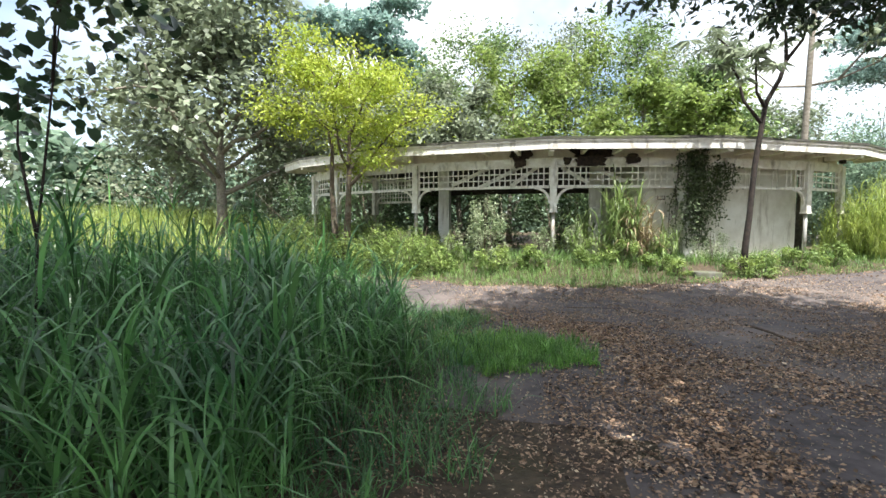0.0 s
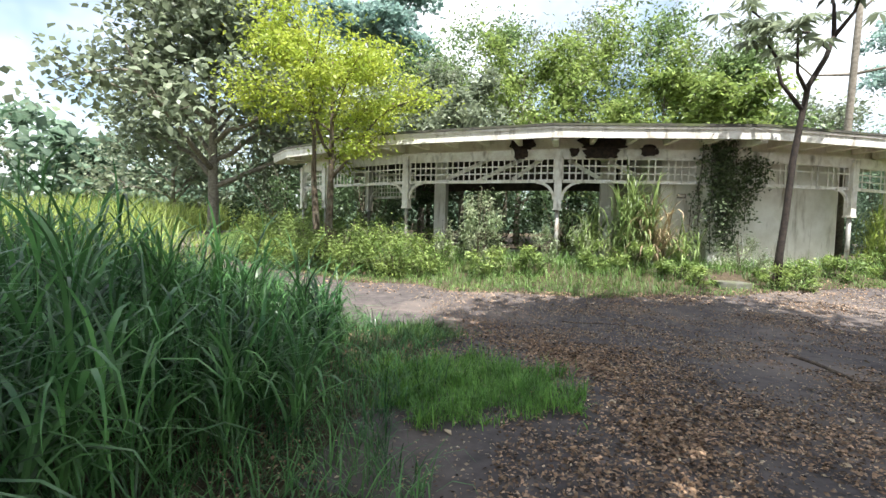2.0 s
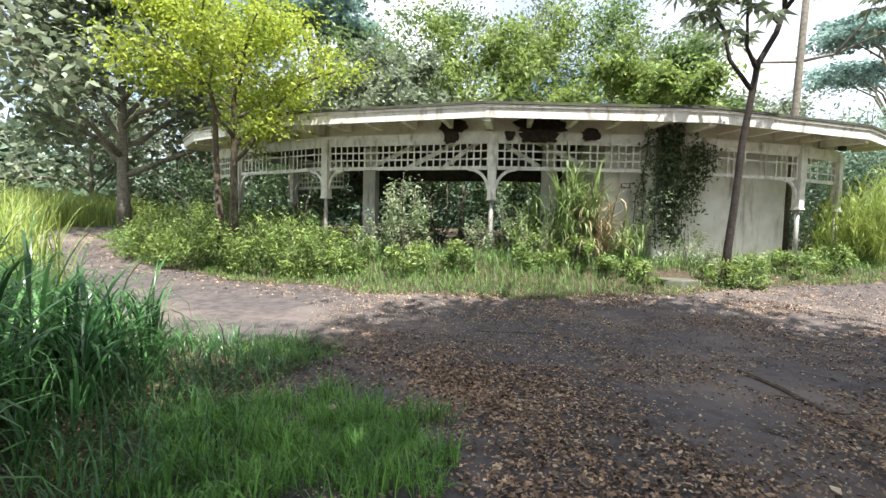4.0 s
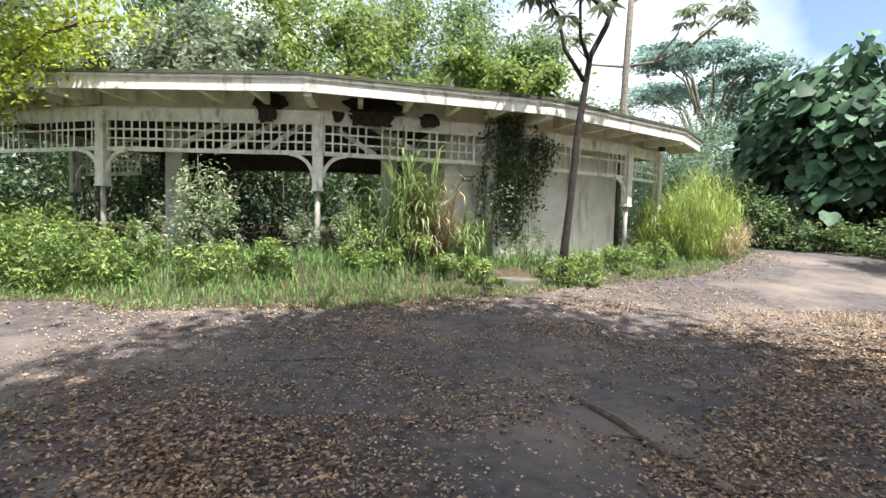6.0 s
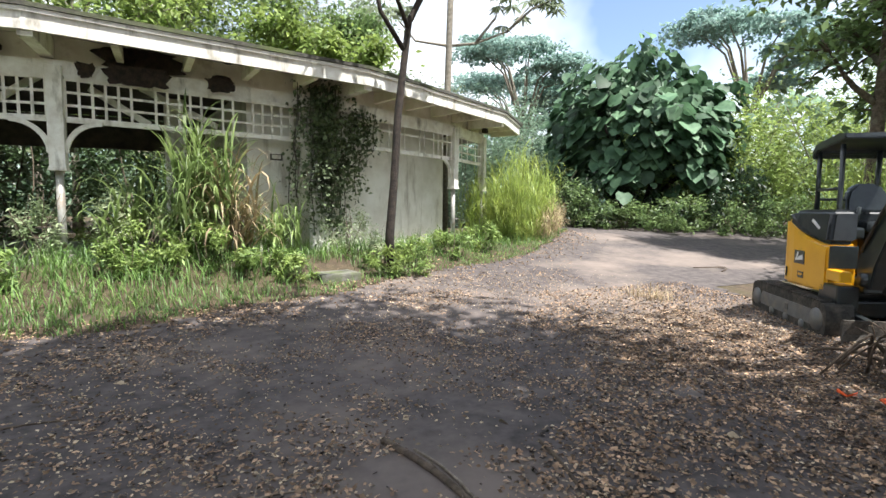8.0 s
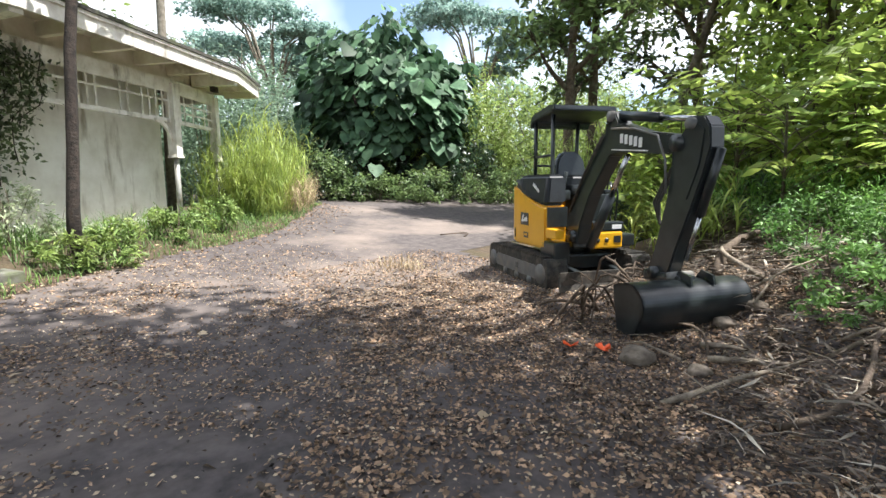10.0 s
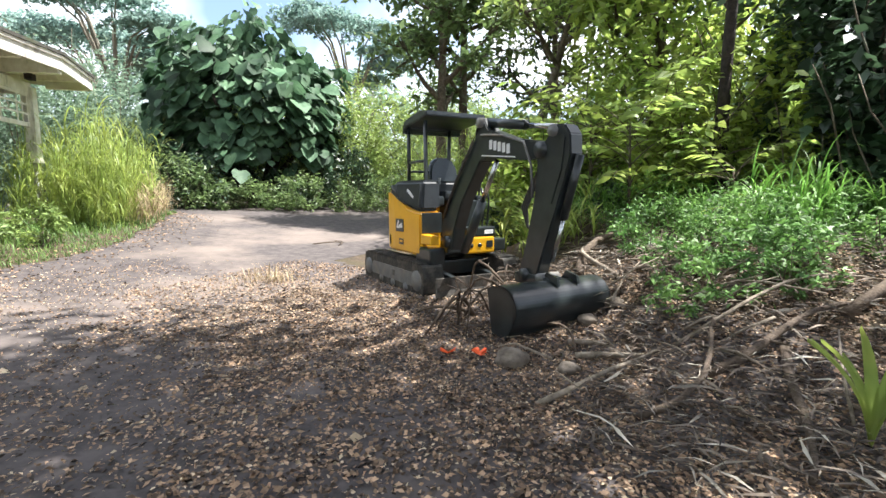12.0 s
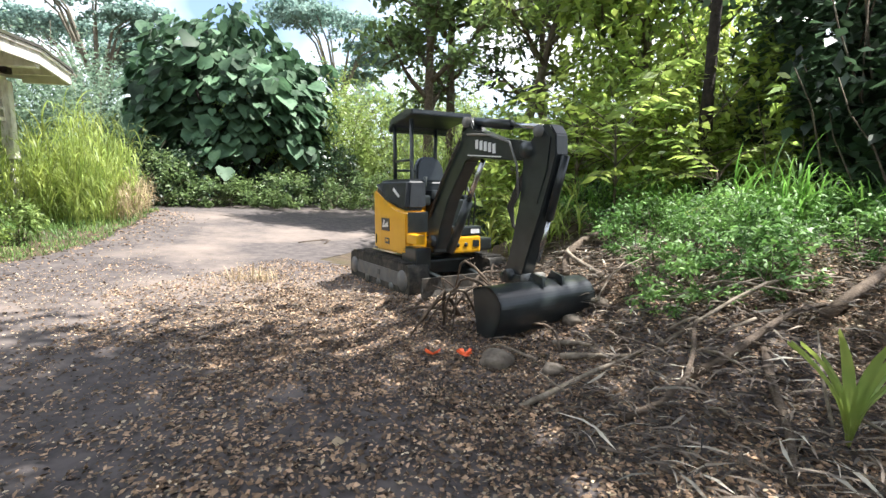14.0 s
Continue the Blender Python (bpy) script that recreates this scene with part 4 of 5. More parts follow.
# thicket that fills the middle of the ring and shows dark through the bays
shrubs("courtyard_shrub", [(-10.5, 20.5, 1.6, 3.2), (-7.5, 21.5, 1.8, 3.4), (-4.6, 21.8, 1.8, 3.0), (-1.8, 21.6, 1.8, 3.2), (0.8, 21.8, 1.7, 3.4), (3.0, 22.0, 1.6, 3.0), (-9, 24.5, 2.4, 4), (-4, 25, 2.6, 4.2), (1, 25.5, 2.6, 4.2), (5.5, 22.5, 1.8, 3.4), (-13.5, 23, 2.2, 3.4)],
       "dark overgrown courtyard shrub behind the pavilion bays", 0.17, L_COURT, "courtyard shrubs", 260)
shrubs("bay_weed", [(-7.2, 16.6, 0.8, 1.5), (-6.0, 16.4, 0.7, 1.3), (-8.4, 17.6, 0.9, 1.6), (-5.2, 16.0, 0.6, 1.1), (-9.4, 18.2, 0.8, 1.4), (-3.4, 16.2, 0.5, 0.8), (0.9, 15.6, 0.4, 0.7)], "green weeds growing in the open pavilion bays", 0.1, L_WEED, "weeds in the bays", 1100, 0.6)
# ferny weeds before the pavilion
shrubs("bank_shrub", [(-4.6, 13.2, 0.8, 1.25), (-3.3, 13.1, 0.85, 1.25), (-2.4, 13.4, 0.65, 0.95), (-6.2, 13.3, 0.8, 1.1), (-7.6, 14.0, 0.9, 1.0), (1.6, 13.8, 0.5, 0.7), (2.5, 13.9, 0.5, 0.65), (3.4, 13.7, 0.5, 0.45), (0.2, 13.5, 0.5, 0.6), (-1.0, 13.4, 0.5, 0.65), (6.2, 14.3, 0.45, 0.5), (5.45, 13.8, 0.4, 0.5), (5.9, 13.7, 0.3, 0.35), (7.2, 14.9, 0.5, 0.55), (8.4, 15.6, 0.5, 0.6), (3.9, 13.6, 0.4, 0.4), (-8.8, 15.2, 0.9, 1.1)],
       "low yellow-green leafy weeds on the bank", 0.105, L_WEED, "weeds on the bank", 1900, 0.6)
shrubs("flowering_shrub", [(-1.3, 14.0, 0.62, 1.75), (-2.3, 14.2, 0.3, 1.0), (0.4, 14.6, 0.4, 1.0), (1.3, 14.9, 0.4, 1.1)], "pale grey-green flowering shrub in a pavilion bay", 0.1, L_PALE, "shrubs in the bays", 1500, 0.6)
shrubs("bramble", [(5.0, 14.9, 0.55, 0.85), (5.6, 14.6, 0.35, 0.6)], "dry pale bramble by the pillar", 0.08, L_PALE, "brambles by the pillar", 1200, 0.6)
# along the end of the drive
shrubs("hedge_shrub", [(15.2, 20.8, 1.3, 1.6), (16.6, 19.4, 1.1, 1.1), (18.2, 18.2, 1.3, 1.2), (19.6, 17.2, 1.2, 1.4), (21.0, 16.2, 1.3, 1.4), (22.6, 14.8, 1.6, 1.8), (24.2, 13.2, 1.7, 2.0), (15.6, 23.0, 1.7, 2.4), (17.2, 17.9, 0.8, 0.6), (16.0, 19.5, 0.9, 0.9), (17.4, 18.9, 0.9, 0.8), (18.9, 18.6, 1.0, 0.9)],
       "sunny green roadside shrub", 0.16, L_MID, "shrubs along the drive", 420, 0.7)
shrubs("dark_shrub", [(17.0, 21.6, 1.8, 2.3), (15.2, 22.4, 1.6, 2.4), (19.4, 19.2, 1.6, 1.9), (21.2, 18.4, 1.6, 2.2)], "dark green undergrowth beneath the broad-leaved tree", 0.17, L_DARK, "undergrowth along the drive", 420)
shrubs("lime_thicket", [(22.5, 19.0, 2.4, 4.2), (24.0, 16.5, 2.4, 4.6), (21.5, 24.0, 3.0, 5.5), (25.5, 21.5, 3.4, 6.0), (23.0, 12.4, 2.2, 4.2), (28, 17, 3.4, 6.4)],
       "bright yellow-green thicket of young trees", 0.2, L_LIME, "thickets beyond the drive", 330, 0.8)
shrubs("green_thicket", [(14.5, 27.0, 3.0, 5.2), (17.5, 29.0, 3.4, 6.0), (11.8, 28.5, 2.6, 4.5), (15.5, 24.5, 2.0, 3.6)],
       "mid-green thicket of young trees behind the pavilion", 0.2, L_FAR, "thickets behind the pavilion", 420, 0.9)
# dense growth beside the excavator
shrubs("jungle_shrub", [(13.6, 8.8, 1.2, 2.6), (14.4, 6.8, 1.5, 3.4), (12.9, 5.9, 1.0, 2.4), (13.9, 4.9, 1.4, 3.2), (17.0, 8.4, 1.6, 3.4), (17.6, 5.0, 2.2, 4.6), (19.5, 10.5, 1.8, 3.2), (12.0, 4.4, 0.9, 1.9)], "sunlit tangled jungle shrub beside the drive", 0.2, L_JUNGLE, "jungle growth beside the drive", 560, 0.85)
shrubs("shady_shrub", [(12.4, 2.7, 1.2, 4.0), (15.4, 2.6, 1.9, 5.5), (10.5, 3.5, 0.7, 2.2), (11.3, 3.9, 0.7, 2.6), (11.7, 3.3, 0.8, 3.4), (13.2, 3.5, 1.0, 4.4)], "broad-leaved shrub, deep shade put into its dark leaf colour", 0.27, L_SHADE, "dark growth beside the drive", 420, 1.1)
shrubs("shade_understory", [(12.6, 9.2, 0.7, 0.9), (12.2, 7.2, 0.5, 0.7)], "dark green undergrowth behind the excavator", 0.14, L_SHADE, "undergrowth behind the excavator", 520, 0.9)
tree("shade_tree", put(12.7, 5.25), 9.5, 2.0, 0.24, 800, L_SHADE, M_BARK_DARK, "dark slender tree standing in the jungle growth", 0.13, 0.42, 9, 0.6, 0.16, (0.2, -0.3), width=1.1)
tree("leaning_tree", put(15.4, 9.7), 9.0, 2.2, 0.26, 1500, L_LIME, M_BARK, "pale leaning tree behind the excavator", 0.17, 0.5, 9, 0.6, 0.15, (0.9, -2.2))


def pinnate_plant(at, stalks, length, leaflet, material, label):
    """Arching fronds, each a midrib with pairs of broad leaflets along it."""
    t = thing("pinnate_shrub", at, label, "shrub", "feather-leaved shrubs beside the drive")
    ribs, pl, dd = [], [], []
    for k in range(stalks):
        az, up = 2.4 * k + rng.uniform(-0.4, 0.4), rng.uniform(0.5, 1.5)
        root = Vector((0, 0, rng.uniform(0.2, 1.0) * length))
        d = Vector((math.cos(az), math.sin(az), up)).normalized()
        pts = [root]
        for i in range(8):
            d = (d + Vector((0, 0, -0.13))).normalized()
            pts.append(pts[-1] + d * length * rng.uniform(0.7, 1.1) / 8)
            if i > 1:
                side = d.cross(Vector((0, 0, 1))).normalized()
                for sgn in (-1, 1):
                    pl.append(tuple(pts[-1]))
                    dd.append(tuple(side * sgn + d * 0.45 + Vector((0, 0, -0.25))))
        ribs.append((pts, [0.012 * (1 - 0.75 * i / 8) for i in range(9)]))
    ribs.append(([(0, 0, -0.1), (0.03, 0, length * 0.5), (0, 0.02, length)], [0.03, 0.024, 0.015]))
    tubes_ob("stem", ribs, M_BARK, t, sides=5)
    pl, dd = np.array(pl), np.array(dd)
    leaves_ob("foliage", pl, rng.uniform(0.8, 1.15, len(pl)) * leaflet, material, t, width=0.85, dirs=dd)


for x, y, n, ln, lf in ((11.9, 6.6, 16, 1.5, 0.26), (12.8, 7.3, 16, 1.7, 0.28), (12.4, 5.3, 14, 1.5, 0.26), (13.4, 6.2, 18, 2.1, 0.3), (11.6, 5.2, 12, 1.1, 0.2), (14.6, 7.6, 18, 2.6, 0.32), (13.0, 8.2, 14, 1.6, 0.26)):
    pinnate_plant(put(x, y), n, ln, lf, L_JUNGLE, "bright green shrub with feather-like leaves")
shrubs("heap_weed", [(8.2, 5.75, 0.45, 0.35), (8.6, 5.3, 0.5, 0.45), (8.3, 5.2, 0.4, 0.35), (8.8, 6.0, 0.4, 0.35), (9.2, 5.6, 0.6, 0.5), (9.2, 4.9, 0.6, 0.5), (9.8, 6.2, 0.55, 0.45), (9.0, 4.3, 0.5, 0.5), (10.0, 3.6, 0.6, 0.7), (9.8, 5.2, 0.7, 0.55), (10.6, 6.0, 0.8, 0.6), (10.4, 4.9, 0.8, 0.6), (11.6, 5.0, 0.9, 0.8), (10.2, 4.2, 0.7, 0.6), (12.4, 6.2, 0.9, 0.9), (11.3, 3.9, 0.9, 1.0), (7.95, 5.95, 0.3, 0.25), (11.4, 7.3, 0.6, 0.4)], "bright green creeping weed over the debris heap", 0.065, L_CREEP, "weeds on the heap", 1900, 0.8)
xy = scatter(620, 10.6, 14.5, 2.5, 8.5, lambda x, y: (x > 11.3 + 0.3 * np.abs(y - 5.5)))
cane_stand("heap_grass", xy, 0.3, 0.8, 7, 0.4, 0.8, 0.014, 0.026, L_SHORT, "arching green grass behind the debris heap")
xy = scatter(380, 12.8, 17.5, 7.6, 12.5, lambda x, y: (x > 12.9 + 0.3 * np.abs(y - 9)) & (y < 0.9 * x - 1.5))
cane_stand("thicket_grass", xy, 1.0, 3.6, 9, 0.5, 1.0, 0.018, 0.034, L_YELLOWGRASS, "tall backlit yellow-green grass behind the excavator")
xy = scatter(60, 9.9, 11.2, 3.6, 5.2, lambda x, y: x > 9.0)
cane_stand("thicket_grass", xy, 0.5, 1.0, 10, 0.5, 0.95, 0.018, 0.034, L_SHORT, "arching green grass clump above the debris heap")
xy = np.column_stack([rng.normal(10.9, 0.35, 50), rng.normal(7.7, 0.3, 50)])
cane_stand("bright_grass", xy, 0.4, 1.0, 9, 0.4, 0.8, 0.02, 0.04, L_YELLOWGRASS, "bright lime grass clump behind the bucket")
# tall dry cane clump before the wall
for nm, cx, cy, n, m, h0, h1 in (("reed_clump", 2.45, 14.6, 60, L_REED, 1.5, 2.7), ("reed_clump", 2.9, 14.55, 24, L_STRAW, 0.8, 1.8), ("reed_clump", 3.75, 14.9, 12, L_REED, 0.5, 1.0), ("reed_clump", 1.5, 14.9, 10, L_REED, 0.9, 1.6)):
    xy = np.column_stack([rng.normal(cx, 0.22, n), rng.normal(cy, 0.18, n)])
    cane_stand(nm, xy, h0, h1, 9, 0.7, 1.3, 0.03, 0.06, m, "tall half-dry reed clump against the wall" if m is L_STRAW else "tall arching green reed clump against the wall")
xy = scatter(260, 11, 15.5, 15.0, 23, lambda x, y: (ring_r(x, y) > 15.9) & (ring_r(x, y) < 16.6) & (x > 11))
cane_stand("straw_grass", xy, 0.5, 1.3, 6, 0.4, 0.7, 0.01, 0.02, L_STRAW, "dry straw-coloured grass beside the drive")

# ---- vines on the pillar ----
vine = thing("climbing_vine", polar(R_POST, -73.0, 0), "green creeping vine hanging over the pillar and trellis", "vine")
runs, vp = [], []
for k in range(46):
    a0 = rng.normal(-73.4, 0.8) if k < 26 else rng.normal(-70.6, 1.6)
    top = 3.75 if k < 26 else 3.4
    low = rng.uniform(FLOOR_Z, 1.9) if k < 26 else rng.uniform(1.0, 2.8)
    rad = R_POST + 0.12 if k < 26 else R_POST + 0.02
    pts = []
    for zz in np.linspace(top, low, 8):
        a0 += rng.normal(0, 0.16)
        pts.append(polar(rad - (0.42 if (k >= 26 and zz < 2.6) else 0.0), a0, zz) - polar(R_POST, -73.0, 0))
    runs.append((pts, [0.009] * 8))
    for q in range(90):
        u = rng.random() * 6.99
        p = pts[int(u)].lerp(pts[int(u) + 1], u - int(u))
        vp.append((p.x + rng.normal(0, 0.09), p.y - abs(rng.normal(0, 0.06)), p.z + rng.normal(0, 0.08)))
for run in runs[::2]:
    tubes_ob("stem", [run], M_BARK_DARK, vine, sides=5)
vp = np.array(vp)
leaves_ob("foliage", vp, rng.uniform(0.05, 0.12, len(vp)), L_VINE, vine, 0.8, 1.5)

# ---- mini excavator ----
M_YEL = mat("yellow_enamel", (0.72, 0.38, 0.012), (0.66, 0.33, 0.01), 3, 0.35, stain=(0.34, 0.2, 0.05), stain_at=0.72, stain_scale=4)
M_BLK = mat("black_enamel", (0.027, 0.033, 0.034), (0.015, 0.018, 0.02), 6, 0.28, stain=(0.045, 0.042, 0.036), stain_at=0.7, stain_scale=5)
M_PLASTIC = mat("black_plastic", (0.02, 0.024, 0.028), (0.013, 0.015, 0.018), 8, 0.5, stain=(0.035, 0.033, 0.03), stain_at=0.68, stain_scale=5, gloss=0.3)
M_RUBBER = mat("dusty_rubber", (0.05, 0.046, 0.04), (0.025, 0.023, 0.02), 14, 0.9, bump=0.4, stain=(0.12, 0.1, 0.08), stain_at=0.6, stain_scale=6)
M_STEEL = mat("bare_steel", (0.5, 0.5, 0.5), (0.38, 0.38, 0.38), 12, 0.25, 1.0)
M_GREYPAINT = mat("grey_enamel", (0.16, 0.16, 0.155), (0.11, 0.11, 0.11), 8, 0.6, stain=(0.2, 0.17, 0.13), stain_at=0.6, stain_scale=5)
M_WHITE = mat("white_decal", (0.75, 0.75, 0.75), (0.68, 0.68, 0.68), 12, 0.5)
EX = thing("mini_excavator", (10.0, 9.03, 0.0), "yellow and black mini excavator parked with bucket down in debris", "excavator", rz=-126.9)
# local: x forwards, y to the machine's left
for s in (-1, 1):
    bm = bmesh.new()
    outline = []
    for i in range(32):
        u = i / 32 * 2 * math.pi
        x = -0.08 + 0.78 * np.clip(1.6 * math.cos(u), -1, 1) + 0.21 * math.cos(u)
        z = 0.215 + 0.2 * math.copysign(min(1, abs(1.6 * math.sin(u))), math.sin(u))
        outline.append((x, z))
    y0, y1 = s * 0.47, s * 0.75
    prism(bm, ([(x, min(y0, y1), z) for x, z in outline], [(x, max(y0, y1), z) for x, z in outline]))
    bmesh.ops.recalc_face_normals(bm, faces=bm.faces)
    tr = part("track", bm, M_RUBBER, EX, "dusty black rubber track")
    yo = s * 0.757
    bm = bmesh.new()
    prism(bm, ([(x, min(yo, yo - s * 0.03), z) for x, z in ((-0.74, 0.13), (0.62, 0.13), (0.68, 0.2), (0.6, 0.31), (-0.7, 0.31), (-0.78, 0.22))], [(x, max(yo, yo - s * 0.03), z) for x, z in ((-0.74, 0.13), (0.62, 0.13), (0.68, 0.2), (0.6, 0.31), (-0.7, 0.31), (-0.78, 0.22))]))
    bmesh.ops.recalc_face_normals(bm, faces=bm.faces)
    part("track_frame", bm, M_GREYPAINT, tr, "dusty grey track frame")
    bm = bmesh.new()
    box(bm, -0.02, 0.06, min(yo, yo + s * 0.006), max(yo, yo + s * 0.006), 0.19, 0.27)
    part("frame_slot", bm, M_BLK, tr)
    for x, r in ((-0.88, 0.13), (0.72, 0.14), (-0.4, 0.06), (0.0, 0.06), (0.4, 0.06)):
        z = 0.215 if r > 0.1 else 0.09
        tubes_ob("roller", [([(x, yo - s * 0.03, z), (x, yo + s * 0.01, z)], [r, r * 0.9])], M_GREYPAINT, tr, sides=16)
    for i in range(26):
        x = -0.92 + 1.68 * i / 25
        for z in (0.01, 0.422):
            bm = bmesh.new()
            box(bm, x - 0.016, x + 0.016, min(y0, y1) - 0.004, max(y0, y1) + 0.004, z - 0.018, z + 0.018)
            part("tread_bar", bm, M_RUBBER, tr)
bm = bmesh.new()
box(bm, -0.45, 0.45, -0.47, 0.47, 0.2, 0.4, 0.03)
part("undercarriage", bm, M_BLK, EX)
tubes_ob("slew_ring", [([(0, 0, 0.38), (0, 0, 0.53)], [0.36, 0.36])], M_BLK, EX, sides=24)
# dozer blade
bm = bmesh.new()
prof = [(1.18, 0.02), (1.12, 0.15), (1.14, 0.3), (1.17, 0.3), (1.16, 0.15), (1.21, 0.01)]
prism(bm, ([(x, -0.72, z) for x, z in prof], [(x, 0.72, z) for x, z in prof]))
bmesh.ops.recalc_face_normals(bm, faces=bm.faces)
part("dozer_blade", bm, M_RUBBER, EX, "dirty dozer blade half sunk in debris")
for s in (-1, 1):
    bm = bmesh.new()
    beam(bm, (0.3, s * 0.3, 0.26), (1.15, s * 0.3, 0.16), 0.08, 0.1, 0.01)
    part("blade_arm", bm, M_BLK, EX)


def side_shape(pts, y0, y1, bevel=0.03):
    """A bevelled slab from a side outline (x, z) between two widths."""
    bm = bmesh.new()
    prism(bm, ([(x, y0, z) for x, z in pts], [(x, y1, z) for x, z in pts]))
    bmesh.ops.recalc_face_normals(bm, faces=bm.faces)
    if bevel:
        bmesh.ops.bevel(bm, geom=bm.edges[:], offset=bevel, segments=2, affect="EDGES")
    return bm


def plan_shape(pts, z0, z1, bevel=0.03):
    bm = bmesh.new()
    prism(bm, ([(x, y, z0) for x, y in pts], [(x, y, z1) for x, y in pts]))
    bmesh.ops.recalc_face_normals(bm, faces=bm.faces)
    if bevel:
        bmesh.ops.bevel(bm, geom=bm.edges[:], offset=bevel, segments=2, affect="EDGES")
    return bm


HW = 0.62                             # half the width of the upper body


def belt(x):
    """Height of the line between the yellow body and the black hood."""
    return 1.06 + 0.06 * float(smooth01((0.55 - x) / 0.5)) + 0.22 * float(smooth01((0.1 - x) / 0.5))


tail = [(-0.2 - 0.62 * math.sin(math.pi * i / 14) ** 0.7, -HW * math.cos(math.pi * i / 14)) for i in range(15)]
rear = [(0.58, -HW), (0.42, -HW), (0.25, -HW), (0.1, -HW), (-0.05, -HW)] + tail + [(0.05, HW), (0.05, -0.31), (0.58, -0.31)]


def body_shape(low, high, inset, bevel):
    """The upper body's plan drawn up between two heights that vary along it."""
    bm = bmesh.new()
    prism(bm, ([(x, y, low(x)) for x, y in rear], [(x * (1 - inset), y * (1 - inset), high(x)) for x, y in rear]))
    bmesh.ops.recalc_face_normals(bm, faces=bm.faces)
    sharp = [e for e in bm.edges if e.calc_length() > 0 and len(e.link_faces) == 2 and e.calc_face_angle(0) > 0.7]
    bmesh.ops.bevel(bm, geom=sharp, offset=bevel, segments=3, affect="EDGES")
    return bm


cw = part("counterweight", body_shape(lambda x: 0.5, belt, 0.0, 0.03), M_YEL, EX, "rounded yellow counterweight and side cover")
part("engine_hood", body_shape(lambda x: belt(x) + 0.003, lambda x: 1.47 - 0.05 * max(0.0, -x - 0.3), 0.1, 0.05), M_PLASTIC, EX, "black plastic engine cover")
bm = bmesh.new()
box(bm, 0.585, 0.86, -HW, -0.5, 0.66, 0.78, 0.015)
part("side_step", bm, M_YEL, EX, "yellow forward end of the side cover")
bm = bmesh.new()
box(bm, 0.583, 0.6, -HW + 0.02, -0.315, 0.79, 1.05, 0.004)
part("cover_end", bm, M_BLK, EX)
bm = bmesh.new()
box(bm, 0.06, 0.72, -0.3, 0.62, 0.52, 0.68, 0.02)
part("deck", bm, M_BLK, EX, "black operator deck")
bm = bmesh.new()
box(bm, 0.6, 0.74, -0.02, 0.42, 0.5, 0.72, 0.025)
fp = part("front_panel", bm, M_YEL, EX, "yellow front panel with dark emblem")
bm = bmesh.new()
box(bm, 0.741, 0.746, 0.29, 0.39, 0.575, 0.665)
part("panel_emblem", bm, M_BLK, fp, "dark square emblem")
for y in (0.05, 0.18):
    tubes_ob("panel_socket", [([(0.735, y, 0.61), (0.747, y, 0.61)], [0.03, 0.03])], M_BLK, fp, sides=14)
bm = bmesh.new()
box(bm, 0.5, 0.73, -0.02, 0.44, 0.725, 0.85, 0.02)
part("foot_board", bm, M_BLK, EX)
bm = bmesh.new()
box(bm, 0.731, 0.735, 0.26, 0.4, 0.755, 0.81)
part("plate_mark", bm, M_WHITE, EX, "pale label bar")
# emblem plate, marks and small labels on the right flank
bm = bmesh.new()
box(bm, -0.16, 0.09, -HW - 0.006, -HW - 0.001, 0.78, 0.95, 0.0)
em = part("emblem", bm, M_BLK, cw, "dark square emblem with pale mark")
bm = bmesh.new()
beam(bm, (-0.12, -HW - 0.009, 0.835), (0.06, -HW - 0.009, 0.85), 0.004, 0.03)
beam(bm, (-0.10, -HW - 0.009, 0.84), (-0.06, -HW - 0.009, 0.925), 0.004, 0.03)
beam(bm, (-0.04, -HW - 0.009, 0.85), (0.05, -HW - 0.009, 0.885), 0.004, 0.035)
part("emblem_mark", bm, M_WHITE, em)
bm = bmesh.new()
box(bm, -0.06, 0.08, -HW - 0.005, -HW - 0.001, 0.605, 0.685)
wlab = part("warning_label", bm, M_BLK, cw, "small dark label")
bm = bmesh.new()
box(bm, -0.035, 0.055, -HW - 0.008, -HW - 0.0055, 0.635, 0.665)
part("label_field", bm, M_YEL, wlab)
bm = bmesh.new()
mk = pose(-0.44, -0.555, 0.64, 0, 0, -38)
box(bm, -0.13, 0.1, -0.012, 0.0, -0.06, 0.07, 0.0, mk)
mm = part("model_mark", bm, M_BLK, cw, "dark wedge with pale lettering bars")
bm = bmesh.new()
for k in range(3):
    box(bm, -0.1 + k * 0.065, -0.055 + k * 0.065, -0.016, -0.0125, -0.035, 0.045, 0.0, mk)
part("lettering", bm, M_WHITE, mm)
bm = bmesh.new()
beam(bm, (0.16, -HW + 0.03, 1.34), (0.34, -HW + 0.03, 1.24), 0.012, 0.035)
part("hood_stripe", bm, M_WHITE, EX, "pale stripe on the hood")
# seat
bm = bmesh.new()
box(bm, -0.15, 0.32, -0.1, 0.36, 1.2, 1.33, 0.045)
part("seat", bm, M_BLK, EX, "black vinyl seat")
bm = bmesh.new()
box(bm, 0.06, 0.5, -0.05, 0.32, 0.69, 1.2, 0.02)
part("seat_base", bm, M_BLK, EX)
bm = bmesh.new()
loop = [(0.24, 0.0), (0.235, 0.28), (0.2, 0.42), (0.11, 0.5), (-0.11, 0.5), (-0.2, 0.42), (-0.235, 0.28), (-0.24, 0.0)]
prism(bm, ([(-0.19 - 0.12 * z, 0.13 + y, 1.3 + z) for y, z in loop], [(-0.07 - 0.12 * z, 0.13 + y, 1.3 + z) for y, z in loop]))
bmesh.ops.recalc_face_normals(bm, faces=bm.faces)
